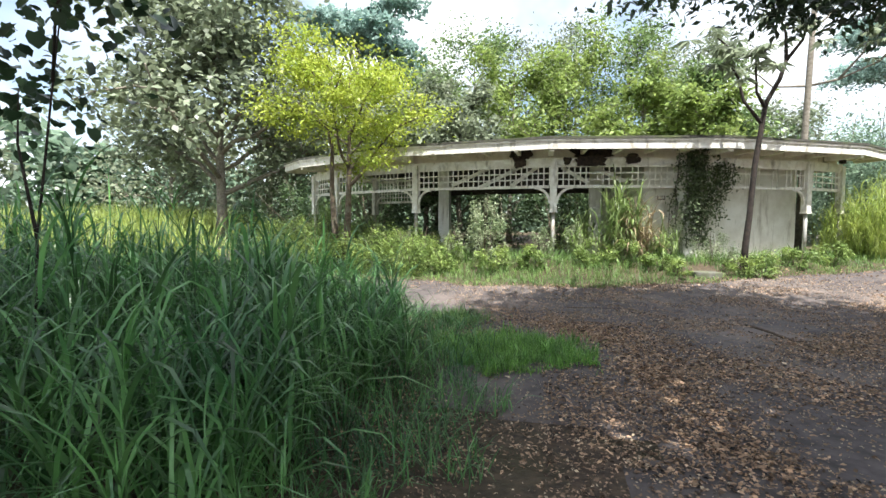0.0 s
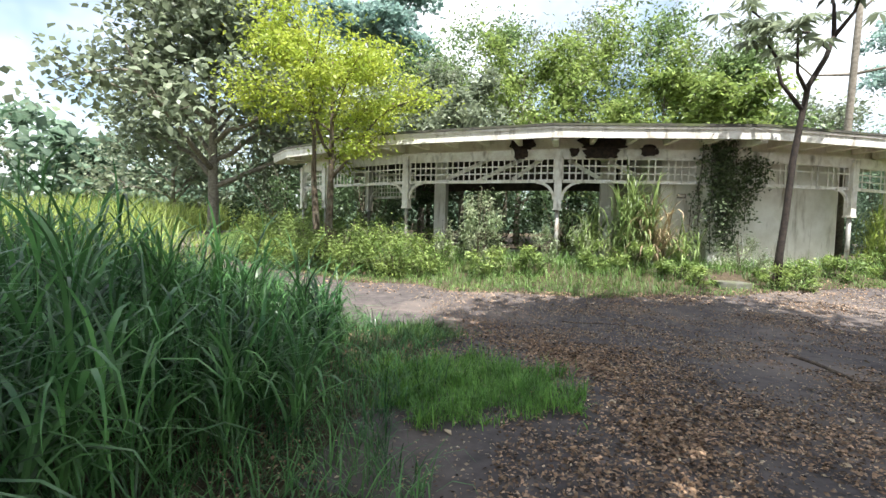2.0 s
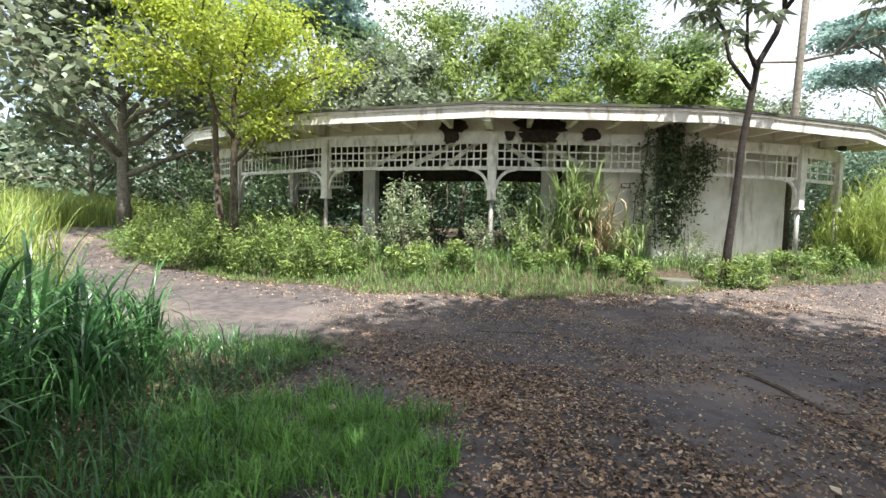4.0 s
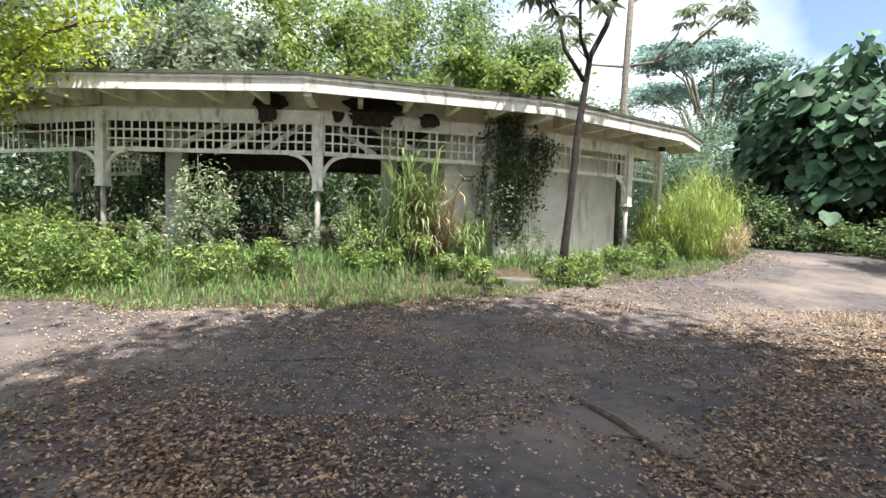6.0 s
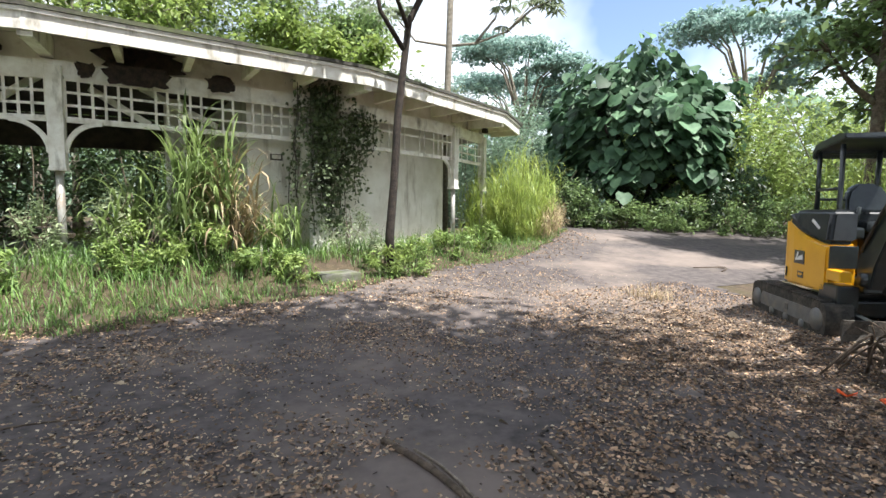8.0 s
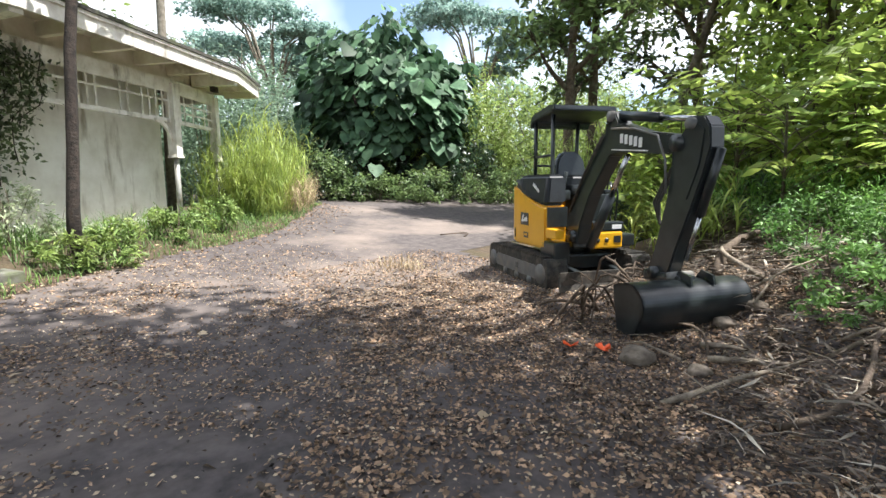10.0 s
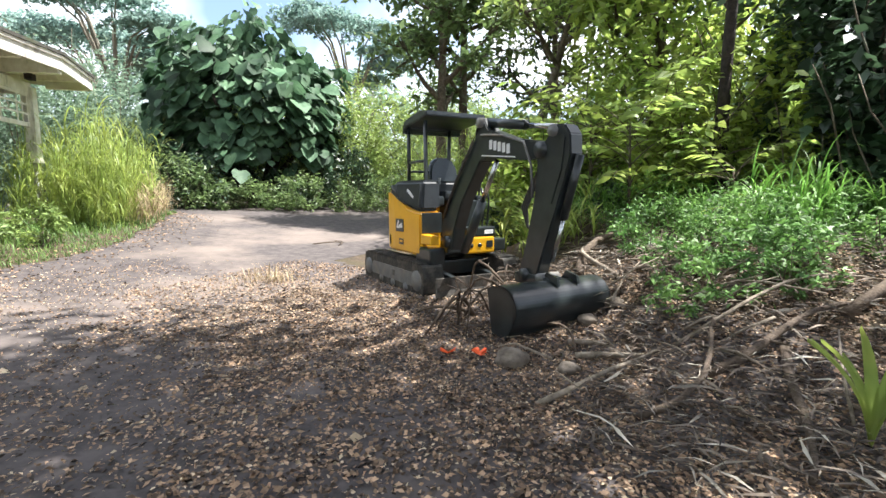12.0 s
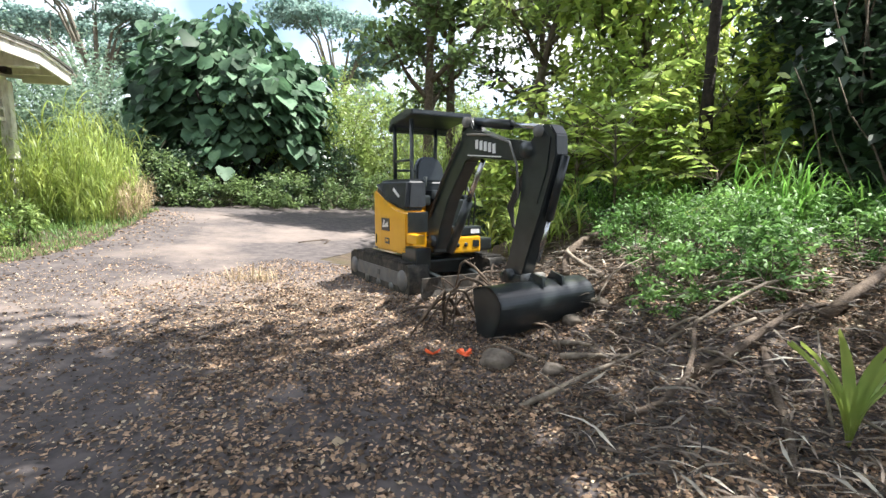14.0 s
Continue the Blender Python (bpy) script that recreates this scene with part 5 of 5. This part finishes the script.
bmesh.ops.bevel(bm, geom=bm.edges[:], offset=0.03, segments=2, affect="EDGES")
part("seat_back", bm, M_BLK, EX, "tall black seat back")
for s in (-0.2, 0.46):
    bm = bmesh.new()
    box(bm, -0.05, 0.36, s - 0.07, s + 0.07, 1.12, 1.26, 0.03)
    part("control_console", bm, M_BLK, EX)
    tubes_ob("joystick", [([(0.3, s, 1.25), (0.34, s, 1.5)], [0.012, 0.024])], M_BLK, EX)
for y in (0.3, 0.38):
    tubes_ob("travel_lever", [([(0.62, y, 0.84), (0.66, y, 1.2), (0.6, y, 1.36)], [0.012, 0.012, 0.018])], M_BLK, EX)
# canopy
for pts in ([(-0.17, -0.4, 1.4), (-0.17, -0.4, 2.2)], [(0.33, -0.4, 0.7), (0.33, -0.4, 2.24)], [(-0.18, 0.24, 1.4), (-0.17, 0.26, 2.2)]):
    tubes_ob("canopy_post", [(pts, [0.028] * len(pts))], M_BLK, EX, sides=10)
tubes_ob("canopy_rail", [([(-0.17, -0.4, 1.72), (0.33, -0.4, 1.72)], [0.018, 0.018])], M_BLK, EX)
tubes_ob("canopy_rail", [([(-0.17, -0.4, 1.6), (-0.17, 0.24, 1.6)], [0.018, 0.018])], M_BLK, EX)
roof = [(-0.25, 2.12), (-0.24, 2.22), (-0.17, 2.3), (0.3, 2.37), (0.46, 2.35), (0.47, 2.29), (0.3, 2.26), (-0.12, 2.21), (-0.18, 2.18), (-0.2, 2.12)]
part("canopy_roof", side_shape(roof, -0.46, 0.46, 0.012), M_BLK, EX, "black canopy roof turned down at the back")


def arm_shape(pts, width, y, bevel=0.012):
    return side_shape(pts, y - width / 2, y + width / 2, bevel)


BY = -0.3
boom = [(0.7, 0.86), (0.74, 0.62), (0.96, 0.6), (1.02, 0.86), (1.2, 1.2), (1.58, 1.64), (1.7, 1.67), (2.1, 1.63), (2.45, 1.6), (2.62, 1.62), (2.66, 1.74), (2.5, 1.78), (2.12, 1.84), (1.72, 1.97), (1.64, 2.1), (1.55, 2.1), (1.46, 1.88), (1.1, 1.46), (0.8, 1.06)]
bo = part("boom", arm_shape(boom, 0.17, BY), M_BLK, EX, "black curved boom")
bm = bmesh.new()
for k in range(5):
    box(bm, 1.76 + k * 0.075, 1.81 + k * 0.075, BY - 0.092, BY - 0.087, 1.755 - k * 0.016, 1.85 - k * 0.016)
part("boom_decal", bm, M_WHITE, bo, "pale lettering bars")
stick = [(2.5, 1.66), (2.66, 1.82), (2.75, 1.9), (2.86, 1.89), (2.93, 1.8), (2.94, 1.62), (2.88, 1.42), (2.77, 1.13), (2.62, 0.77), (2.52, 0.5), (2.42, 0.44), (2.28, 0.46), (2.27, 0.56), (2.36, 0.83), (2.46, 1.21), (2.5, 1.48)]
st = part("dipper_arm", arm_shape(stick, 0.15, BY), M_BLK, EX, "black dipper arm")
for sgn in (-1, 1):
    bm = side_shape([(2.56, 1.7), (2.68, 1.82), (2.78, 1.86), (2.88, 1.78), (2.84, 1.5), (2.72, 1.2), (2.62, 1.2), (2.6, 1.5)], BY + sgn * 0.078 - 0.006, BY + sgn * 0.078 + 0.006, 0.004)
    part("side_plate", bm, M_BLK, st)
# hydraulic cylinders
def ram(name, a, b, y, r=0.045):
    a, b = Vector((a[0], y, a[1])), Vector((b[0], y, b[1]))
    mid = a.lerp(b, 0.58)
    c = tubes_ob(name, [([a, mid], [r, r])], M_BLK, EX, sides=12)
    tubes_ob("piston_rod", [([mid, b], [r * 0.55, r * 0.55])], M_STEEL, c, "bright steel rod", 10)


ram("boom_ram", (1.12, 0.6), (1.78, 1.64), BY, 0.055)
ram("dipper_ram", (1.6, 2.06), (2.72, 1.88), BY, 0.05)
ram("bucket_ram", (2.98, 1.62), (2.66, 0.66), BY, 0.04)
# bucket: curved shell open towards the machine
shell_o = [(2.46, 0.43), (2.56, 0.47), (2.68, 0.49), (2.79, 0.46), (2.87, 0.38), (2.89, 0.28), (2.85, 0.16), (2.76, 0.04), (2.66, -0.05), (2.56, -0.11)]
shell_i = [(2.46, 0.405), (2.56, 0.445), (2.68, 0.465), (2.775, 0.435), (2.845, 0.365), (2.865, 0.28), (2.825, 0.17), (2.74, 0.055), (2.645, -0.03), (2.55, -0.09)]


def rounded(pts):
    """Cuts the corners of an open line twice, keeping its ends."""
    for _ in range(2):
        out = [pts[0]]
        for (ax, az), (bx, bz) in zip(pts[:-1], pts[1:]):
            out += [(0.75 * ax + 0.25 * bx, 0.75 * az + 0.25 * bz), (0.25 * ax + 0.75 * bx, 0.25 * az + 0.75 * bz)]
        pts = out + [pts[-1]]
    return pts


shell_o, shell_i = rounded(shell_o), rounded(shell_i)
loop = shell_o + shell_i[::-1]
BW0, BW1 = -0.9, 0.24
bm = bmesh.new()
prism(bm, ([(x, BW0, z) for x, z in loop], [(x, BW1, z) for x, z in loop]))
bmesh.ops.recalc_face_normals(bm, faces=bm.faces)
bucket = part("bucket", bm, M_BLK, EX, "wide black ditching bucket")
for y in (BW0, BW1 - 0.02):
    bm = bmesh.new()
    prism(bm, ([(x, y, z) for x, z in shell_o], [(x, y + 0.02, z) for x, z in shell_o]))
    bmesh.ops.recalc_face_normals(bm, faces=bm.faces)
    part("cheek_plate", bm, M_BLK, bucket)
for y in (-0.36, -0.12):
    bm = bmesh.new()
    prism(bm, ([(x, y - 0.012, z) for x, z in ((2.6, 0.48), (2.72, 0.49), (2.82, 0.45), (2.8, 0.53), (2.66, 0.56))], [(x, y + 0.012, z) for x, z in ((2.6, 0.48), (2.72, 0.49), (2.82, 0.45), (2.8, 0.53), (2.66, 0.56))]))
    bmesh.ops.recalc_face_normals(bm, faces=bm.faces)
    part("bucket_lug", bm, M_BLK, bucket)
bm = bmesh.new()
box(bm, 2.2, 2.7, BY - 0.1, BY + 0.1, 0.4, 0.52, 0.04)
part("quick_hitch", bm, M_BLK, EX)
# hoses along the boom
for k in (0, 1, 2):
    o = 0.035 * k
    tubes_ob("hose", [([(2.0, BY + 0.1 + o, 1.72), (2.3, BY + 0.14 + o, 1.62), (2.26 - o, BY + 0.14, 1.4), (2.12 - o, BY + 0.13, 1.15), (2.14, BY + 0.13, 0.95), (2.34, BY + 0.1, 0.85)], [0.015] * 6)], M_RUBBER, EX)
bm = bmesh.new()
box(bm, 0.44, 0.84, -0.62, -0.4, 0.34, 0.62, 0.03)
part("swing_post", bm, M_BLK, EX)
# pins and knuckles along the boom
for x, z, r in ((0.86, 0.7, 0.075), (1.6, 2.05, 0.055), (2.58, 1.69, 0.075), (2.74, 1.84, 0.05), (2.36, 0.5, 0.06), (2.6, 0.5, 0.045)):
    tubes_ob("pin", [([(x, BY - 0.12, z), (x, BY + 0.12, z)], [r, r])], M_GREYPAINT if r < 0.06 else M_BLK, EX, sides=14)
bm = bmesh.new()
beam(bm, (1.62, BY - 0.09, 1.7), (2.2, BY - 0.09, 1.65), 0.006, 0.012)
part("boom_stripe", bm, M_WHITE, bo, "thin pale stripe")
tubes_ob("hydraulic_line", [([(1.62, BY - 0.1, 1.92), (2.0, BY - 0.1, 1.88), (2.35, BY - 0.11, 1.78), (2.48, BY - 0.12, 1.55), (2.48, BY - 0.1, 1.25)], [0.012] * 5)], M_GREYPAINT, EX, "grey steel pipe")
tubes_ob("hydraulic_line", [([(0.8, BY - 0.1, 1.0), (1.1, BY - 0.11, 1.42), (1.46, BY - 0.11, 1.84), (1.56, BY - 0.1, 2.0)], [0.016] * 4)], M_RUBBER, EX)

# ---- debris, branches, litter ----
M_LOG = mat("dead_wood", (0.30, 0.25, 0.19), (0.14, 0.11, 0.08), 16, 0.9, bump=0.6)
M_LOGD = mat("dark_dead_wood", (0.13, 0.095, 0.065), (0.06, 0.042, 0.03), 16, 0.9, bump=0.6)
M_STONE = mat("rough_stone", (0.2, 0.165, 0.13), (0.1, 0.08, 0.06), 10, 0.9, bump=0.5)
M_FLAG = mat("orange_tape", (0.85, 0.12, 0.02), (0.75, 0.09, 0.015), 8, 0.6)


def fallen(name, a, b, r, material, label, bend=0.08, lift=0.0, forks=0):
    a, b = Vector((*a, 0)), Vector((*b, 0))
    n = 7
    pts = []
    side = (b - a).cross(Vector((0, 0, 1))).normalized()
    for i in range(n):
        u = i / (n - 1)
        p = a.lerp(b, u) + side * math.sin(u * 5 + a.x) * bend * (b - a).length * 0.3
        p.z = ground_z(p.x, p.y) + r * 0.9 + lift * math.sin(math.pi * u)
        pts.append(p)
    o = pts[0].copy()
    t = thing(name, o, label, "branch")
    tubes_ob("stem", [([p - o for p in pts], [r * (1 - 0.5 * i / (n - 1)) for i in range(n)])], material, t, sides=8)
    for k in range(forks):
        p = pts[2 + k % 4] - o
        q = p + Vector((rng.normal(0, 0.1), rng.normal(0, 0.1), 0.02))
        tubes_ob("twig", [([p, q], [r * 0.4, r * 0.15])], material, t, sides=6)
    return t


fallen("fallen_branch", (3.62, 8.46), (4.05, 6.9), 0.024, M_LOGD, "long dark fallen branch on the drive", 0.1, 0, 3)
fallen("fallen_branch", (4.5, 8.1), (4.35, 6.95), 0.014, M_LOGD, "thin dark fallen twig on the drive", 0.1, 0, 2)
fallen("fallen_branch", (0.9, 9.6), (1.9, 9.55), 0.012, M_LOGD, "thin dry twig on the drive", 0.2, 0, 4)
fallen("fallen_branch", (-1.75, 8.2), (-1.1, 8.0), 0.035, M_LOGD, "short dark piece of wood on the drive", 0.15, 0, 1)
fallen("fallen_branch", (-3.0, 8.1), (-2.1, 8.35), 0.02, M_LOG, "pale fallen stick on the drive", 0.15)
fallen("cut_pole", (7.7, 6.85), (7.7, 6.5), 0.025, M_LOG, "short pale cut pole by the bucket", 0.02, 0.02)
fallen("cut_pole", (7.41, 6.75), (7.46, 6.25), 0.03, M_LOG, "pale cut pole lying by the bucket", 0.02, 0.03)
fallen("fallen_log", (7.1, 5.9), (8.05, 4.75), 0.032, M_LOGD, "grey fallen log across the debris", 0.12, 0.08, 3)
fallen("fallen_log", (7.9, 5.0), (9.4, 3.2), 0.045, M_LOGD, "dark fallen log on the heap", 0.1, 0.14, 2)
fallen("fallen_log", (6.45, 6.85), (7.5, 6.1), 0.02, M_LOG, "grey split branch in the debris", 0.12, 0.1, 3)
fallen("fallen_log", (7.42, 5.36), (6.1, 5.55), 0.032, M_LOGD, "dark bent stalk lying in dead fronds", 0.08, 0.03)
fallen("fallen_log", (6.5, 6.3), (8.0, 5.5), 0.022, M_LOGD, "thin dark branch in the debris", 0.3, 0.1, 3)
fallen("fallen_log", (7.6, 6.1), (8.4, 4.4), 0.016, M_LOG, "pale stripped branch on the heap", 0.2, 0.16, 3)
fallen("fallen_log", (9.2, 7.0), (11.0, 6.6), 0.06, M_LOGD, "dark rotten log behind the bucket", 0.2, 0.15, 3)
fallen("fallen_log", (9.0, 6.6), (10.2, 7.2), 0.03, M_LOG, "grey branch behind the bucket", 0.3, 0.2, 3)
# roots and branches heaped against the front of the machine
for k in range(16):
    bx, by = rng.uniform(7.9, 8.9), rng.uniform(7.3, 8.1)
    aa, ll = rng.uniform(0, 6.28), rng.uniform(0.3, 0.8)
    fallen("root_branch", (bx, by), (bx + ll * math.cos(aa), by + ll * math.sin(aa)), rng.uniform(0.01, 0.024), M_LOGD, "twisted dead root heaped against the excavator", 0.5, rng.uniform(0.08, 0.45), 2)
fallen("fallen_branch", (12.1, 12.95), (12.75, 12.6), 0.014, M_LOGD, "dark twiggy branch on the far drive", 0.4, 0.05, 4)
fallen("fallen_branch", (12.4, 12.5), (12.9, 12.8), 0.012, M_LOGD, "dark twiggy branch on the far drive", 0.4, 0.05, 4)
fallen("fallen_branch", (3.75, 8.3), (3.98, 7.0), 0.01, M_LOG, "pale thin stick beside the long branch", 0.15, 0.01, 2)
fallen("fallen_branch", (2.6, 8.0), (3.2, 8.2), 0.008, M_LOG, "pale twig among the leaf litter", 0.3, 0.01, 3)


def stone(at, r, label, material=None):
    t = thing("stone", (*at, ground_z(*at)), label, "stone", "stones in the debris")
    bm = bmesh.new()
    bmesh.ops.create_icosphere(bm, subdivisions=3, radius=r)
    for v in bm.verts:
        v.co *= 1 + 0.22 * noise.noise(v.co * 2.2 / r + Vector((at[0], at[1], 3))) + 0.07 * noise.noise(v.co * 6 / r)
        v.co.z = v.co.z * 0.62 + r * 0.4
    ob = part("rock", bm, material or M_STONE, t)
    ob.data.polygons.foreach_set("use_smooth", [True] * len(ob.data.polygons))


for x, y, r in ((-0.75, 8.3, 0.15), (8.15, 6.75, 0.09), (7.1, 7.17, 0.13), (8.45, 6.55, 0.09), (8.7, 6.9, 0.08), (7.1, 6.75, 0.08), (9.2, 6.3, 0.09), (8.9, 8.0, 0.08), (9.0, 6.0, 0.08)):
    stone((x, y), r, "rough brownish stone half buried in debris")
for x, y in ((7.1, 7.7), (7.17, 7.46)):
    t = thing("tape_scrap", (x, y, ground_z(x, y) + 0.02), "crumpled bright orange tape scrap on the ground", "litter", "orange tape scraps")
    bm = bmesh.new()
    for k in range(7):
        a = rng.uniform(0, 6.28)
        beam(bm, (0, 0, 0.01), (0.06 * math.cos(a), 0.06 * math.sin(a), 0.015 + 0.05 * rng.random()), 0.035, 0.004)
    part("tape", bm, M_FLAG, t)

# young palm shoot
palm = thing("palm_shoot", (6.56, 5.2, ground_z(6.56, 5.2)), "young pale green palm shoot growing from dead fronds", "plant")
for k, (az, h, w) in enumerate(((200, 0.95, 0.05), (180, 0.85, 0.045), (150, 0.85, 0.045), (120, 0.7, 0.04), (95, 0.65, 0.04), (230, 0.75, 0.045), (260, 0.6, 0.045), (300, 0.5, 0.05), (20, 0.5, 0.045), (60, 0.6, 0.04))):
    a = radians(az)
    vs, fs = [], []
    for i in range(8):
        u = i / 7
        rr = h * (0.1 * u + 0.36 * u * u)
        z = h * (u - 0.2 * u * u)
        ww = w * math.sin(math.pi * min(0.08 + u * 0.92, 1)) * 0.5 + 0.004
        c = Vector((math.cos(a) * rr, math.sin(a) * rr, z))
        sd = Vector((-math.sin(a), math.cos(a), 0))
        vs += [c - sd * ww + Vector((0, 0, 0.02)), c, c + sd * ww + Vector((0, 0, 0.02))]
    for i in range(7):
        for q in (0, 1):
            b = i * 3 + q
            fs.append((b, b + 1, b + 4, b + 3))
    mesh_ob("frond", vs, fs, L_YELLOWGRASS, palm, smooth=True)


def flat_leaves(name, xy, s0, s1, material, label, lift=0.012):
    """Curled dry leaves lying about on the ground."""
    n = len(xy)
    p = on_land(xy, lift)
    p[:, 2] += rng.uniform(0, 0.02, n)
    az = rng.uniform(0, 2 * np.pi, n)
    d = np.column_stack([np.cos(az), np.sin(az), rng.normal(0, 0.18, n)])
    ob = leaves_ob(name, p, rng.uniform(s0, s1, n), material, None, width=rng.uniform(0.8, 1.3), dirs=d)
    tagged(ob, label, "leaf litter", kind="stuff")


def clump_keep(thr, s=1.0, ph=0.0):
    def keep(x, y):
        v = 0.5 * np.sin(1.1 * s * x + 1.7 * np.sin(0.8 * s * y + ph) + ph) + 0.5 * np.sin(1.5 * s * y + 1.3 * np.sin(1.2 * s * x) + 2 * ph) + 0.35 * np.sin(4.1 * s * x + 3.3 * s * y + ph)
        return (v + rng.normal(0, 0.35, np.shape(x)) > thr) & (ring_r(x, y) > road_inner(x, y) - 0.4)
    return keep


flat_leaves("leaf_litter", scatter(30000, -1.5, 9, 1, 13.5, clump_keep(0.15)), 0.013, 0.04, L_LITTER, "scattered brown dry leaves on the drive")
flat_leaves("leaf_litter", scatter(9000, -2, 3.4, 1.6, 9.6, lambda x, y: np.abs(np.hypot(x - 0.2, (y - 5.6) * 0.8) - 1.75 + 0.4 * wobble(x, y)) < 0.6), 0.02, 0.055, L_LITTER, "drift of brown dry leaves round the grass tuft")
flat_leaves("leaf_litter", scatter(6000, -14, 14, 10, 22, lambda x, y: np.abs(ring_r(x, y) - road_inner(x, y) - 0.25 + rng.normal(0, 0.35, np.shape(x))) < 0.4), 0.025, 0.07, L_LITTER, "dry leaves along the edge of the bank")
flat_leaves("leaf_litter", scatter(30000, 4.4, 10.5, 4.0, 12, lambda x, y: (x + 0.6 * wobble(x, y, 1.5) > 5.2 + 0.4 * np.abs(y - 7))), 0.014, 0.045, L_LITTER, "thick dry leaves round the excavator")
u = rng.uniform(0, 1, 7000)
drift = np.column_stack([1.9 - 0.5 * u - 2.2 * np.clip(u - 0.55, 0, 1) ** 1.2 * 2.2, 3.4 + 5.6 * u]) + rng.normal(0, 0.36, (7000, 2)) * (0.5 + 0.6 * np.sin(9 * u) ** 2)[:, None]
flat_leaves("leaf_litter", drift, 0.02, 0.055, L_DRIFT, "orange-brown drift of dry leaves across the drive")
flat_leaves("pale_litter", scatter(15000, -2, 10, 1, 14, clump_keep(-0.1, 0.7, 1.0)), 0.012, 0.036, L_LITTER_PALE, "pale bleached leaf scraps on the drive")
flat_leaves("leaf_litter", scatter(14000, 0.5, 6.5, 2.2, 8.2, clump_keep(0.3, 1.6, 0.7)), 0.018, 0.05, L_LITTER, "thick patches of brown dry leaves on the drive")
flat_leaves("pale_litter", scatter(3500, 0.5, 6.5, 2.2, 8.2, clump_keep(0.3, 1.6, 0.7)), 0.016, 0.042, L_DRIFT, "orange-brown dry leaves among the litter")
flat_leaves("leaf_litter", scatter(16000, 0.5, 6.5, 5.5, 12.5, clump_keep(0.25, 2.2, 2.1)), 0.014, 0.05, L_LITTER, "brown leaf litter in drifts on the drive")
flat_leaves("pale_litter", scatter(5000, 0.5, 6.5, 5.5, 12.5, clump_keep(0.2, 2.2, 2.1)), 0.012, 0.036, L_LITTER_PALE, "pale leaf scraps in drifts on the drive")
flat_leaves("pale_litter", scatter(70, 0, 9, 4, 12, clump_keep(-1)), 0.06, 0.11, L_LITTER_PALE, "large bleached leaves on the drive")


flat_leaves("leaf_litter", scatter(30000, 3.4, 9.5, 3.2, 10.5, lambda x, y: (x + 0.8 * wobble(x, y, 1.2) + rng.normal(0, 0.5, np.shape(x)) > 5.7 + 0.25 * np.abs(y - 6.5)) & (x < 8.8)), 0.014, 0.05, L_DARKLIT, "rotting dark leaf litter round the excavator")
flat_leaves("pale_litter", scatter(9000, 3.6, 9.0, 3.6, 10.5, lambda x, y: (x + 0.8 * wobble(x, y, 1.2) > 5.5 + 0.25 * np.abs(y - 6.5))), 0.012, 0.035, L_LITTER_PALE, "pale leaf scraps round the excavator")


def dead_fronds(name, n, keep, box4, s0, s1, material, label):
    """Long dry leaflets and sticks strewn over the heap."""
    xy = scatter(n, *box4, keep)
    p = on_land(xy, 0.01)
    p[:, 2] += rng.uniform(0, 0.14, n)
    az = rng.normal(0.6, 1.3, n)
    d = np.column_stack([np.cos(az), np.sin(az), rng.normal(0, 0.16, n)])
    ob = leaves_ob(name, p, rng.uniform(s0, s1, n), material, None, width=0.15, dirs=d)
    tagged(ob, label, "debris", kind="stuff")


heap_zone = lambda x, y: ~((x < 8.3) & (y > 6.55)) & (x > 5.7 + 0.55 * np.abs(y - 6.0) * (y > 6.0)) & (y > 2.2) & (x < 13)
dead_fronds("dead_frond", 1100, lambda x, y: heap_zone(x, y) & (y < 7.3), (5.6, 12.5, 2.4, 7.6), 0.06, 0.3, L_BLEACH, "scattered bleached dead palm leaflets")
dead_fronds("dead_frond", 17000, lambda x, y: heap_zone(x, y) & (y < 8.0), (5.4, 12.5, 2.4, 8.2), 0.05, 0.24, L_FROND, "heap of grey-brown dead palm leaflets and bark")
dead_fronds("dead_frond", 900, lambda x, y: np.hypot(x - 7.6, y - 9.9) < 1.3, (6, 9.3, 8.4, 11.4), 0.06, 0.2, L_FROND, "pale dry grass and shavings on the drive")
runs_box = [(rng.uniform(6.2, 11.5), rng.uniform(2.8, 7.2)) for _ in range(70)]
t = thing("dead_stick", (0, 0, 0), "tangle of dead sticks over the debris heap", "debris", kind="stuff")
runs = []
for x, y in runs_box:
    a, ln = rng.uniform(0, 6.28), rng.uniform(0.2, 0.8)
    p = Vector((x, y, ground_z(x, y) + rng.uniform(0.02, 0.16)))
    q = Vector((x + math.cos(a) * ln, y + math.sin(a) * ln, ground_z(x + math.cos(a) * ln, y + math.sin(a) * ln) + rng.uniform(0.02, 0.3)))
    r = rng.uniform(0.004, 0.014)
    runs.append(([p, p.lerp(q, 0.5) + Vector((rng.normal(0, 0.05), rng.normal(0, 0.05), 0.03)), q], [r, r * 0.8, r * 0.4]))
tubes_ob("stick", runs, M_LOG, t, sides=5)
# tuft and turf by the rock
xy = np.column_stack([rng.normal(-1.0, 0.28, 1500), rng.normal(7.95, 0.22, 1500)])
tagged(blades_ob("turf_tuft", on_land(xy), rng.uniform(0.08, 0.25, 1500), rng.uniform(0.006, 0.012, 1500), L_LAWN, None, 0.8, "", 0.8), "small tuft of turf beside a stone", "grass", kind="stuff")
xy = np.column_stack([rng.normal(8.9, 0.2, 160), rng.normal(11.2, 0.2, 160)])
tagged(blades_ob("turf_tuft", on_land(xy), rng.uniform(0.12, 0.35, 160), rng.uniform(0.006, 0.012, 160), L_STRAW, None, 0.8, "", 0.8), "small dry grass tuft on the drive", "grass", kind="stuff")
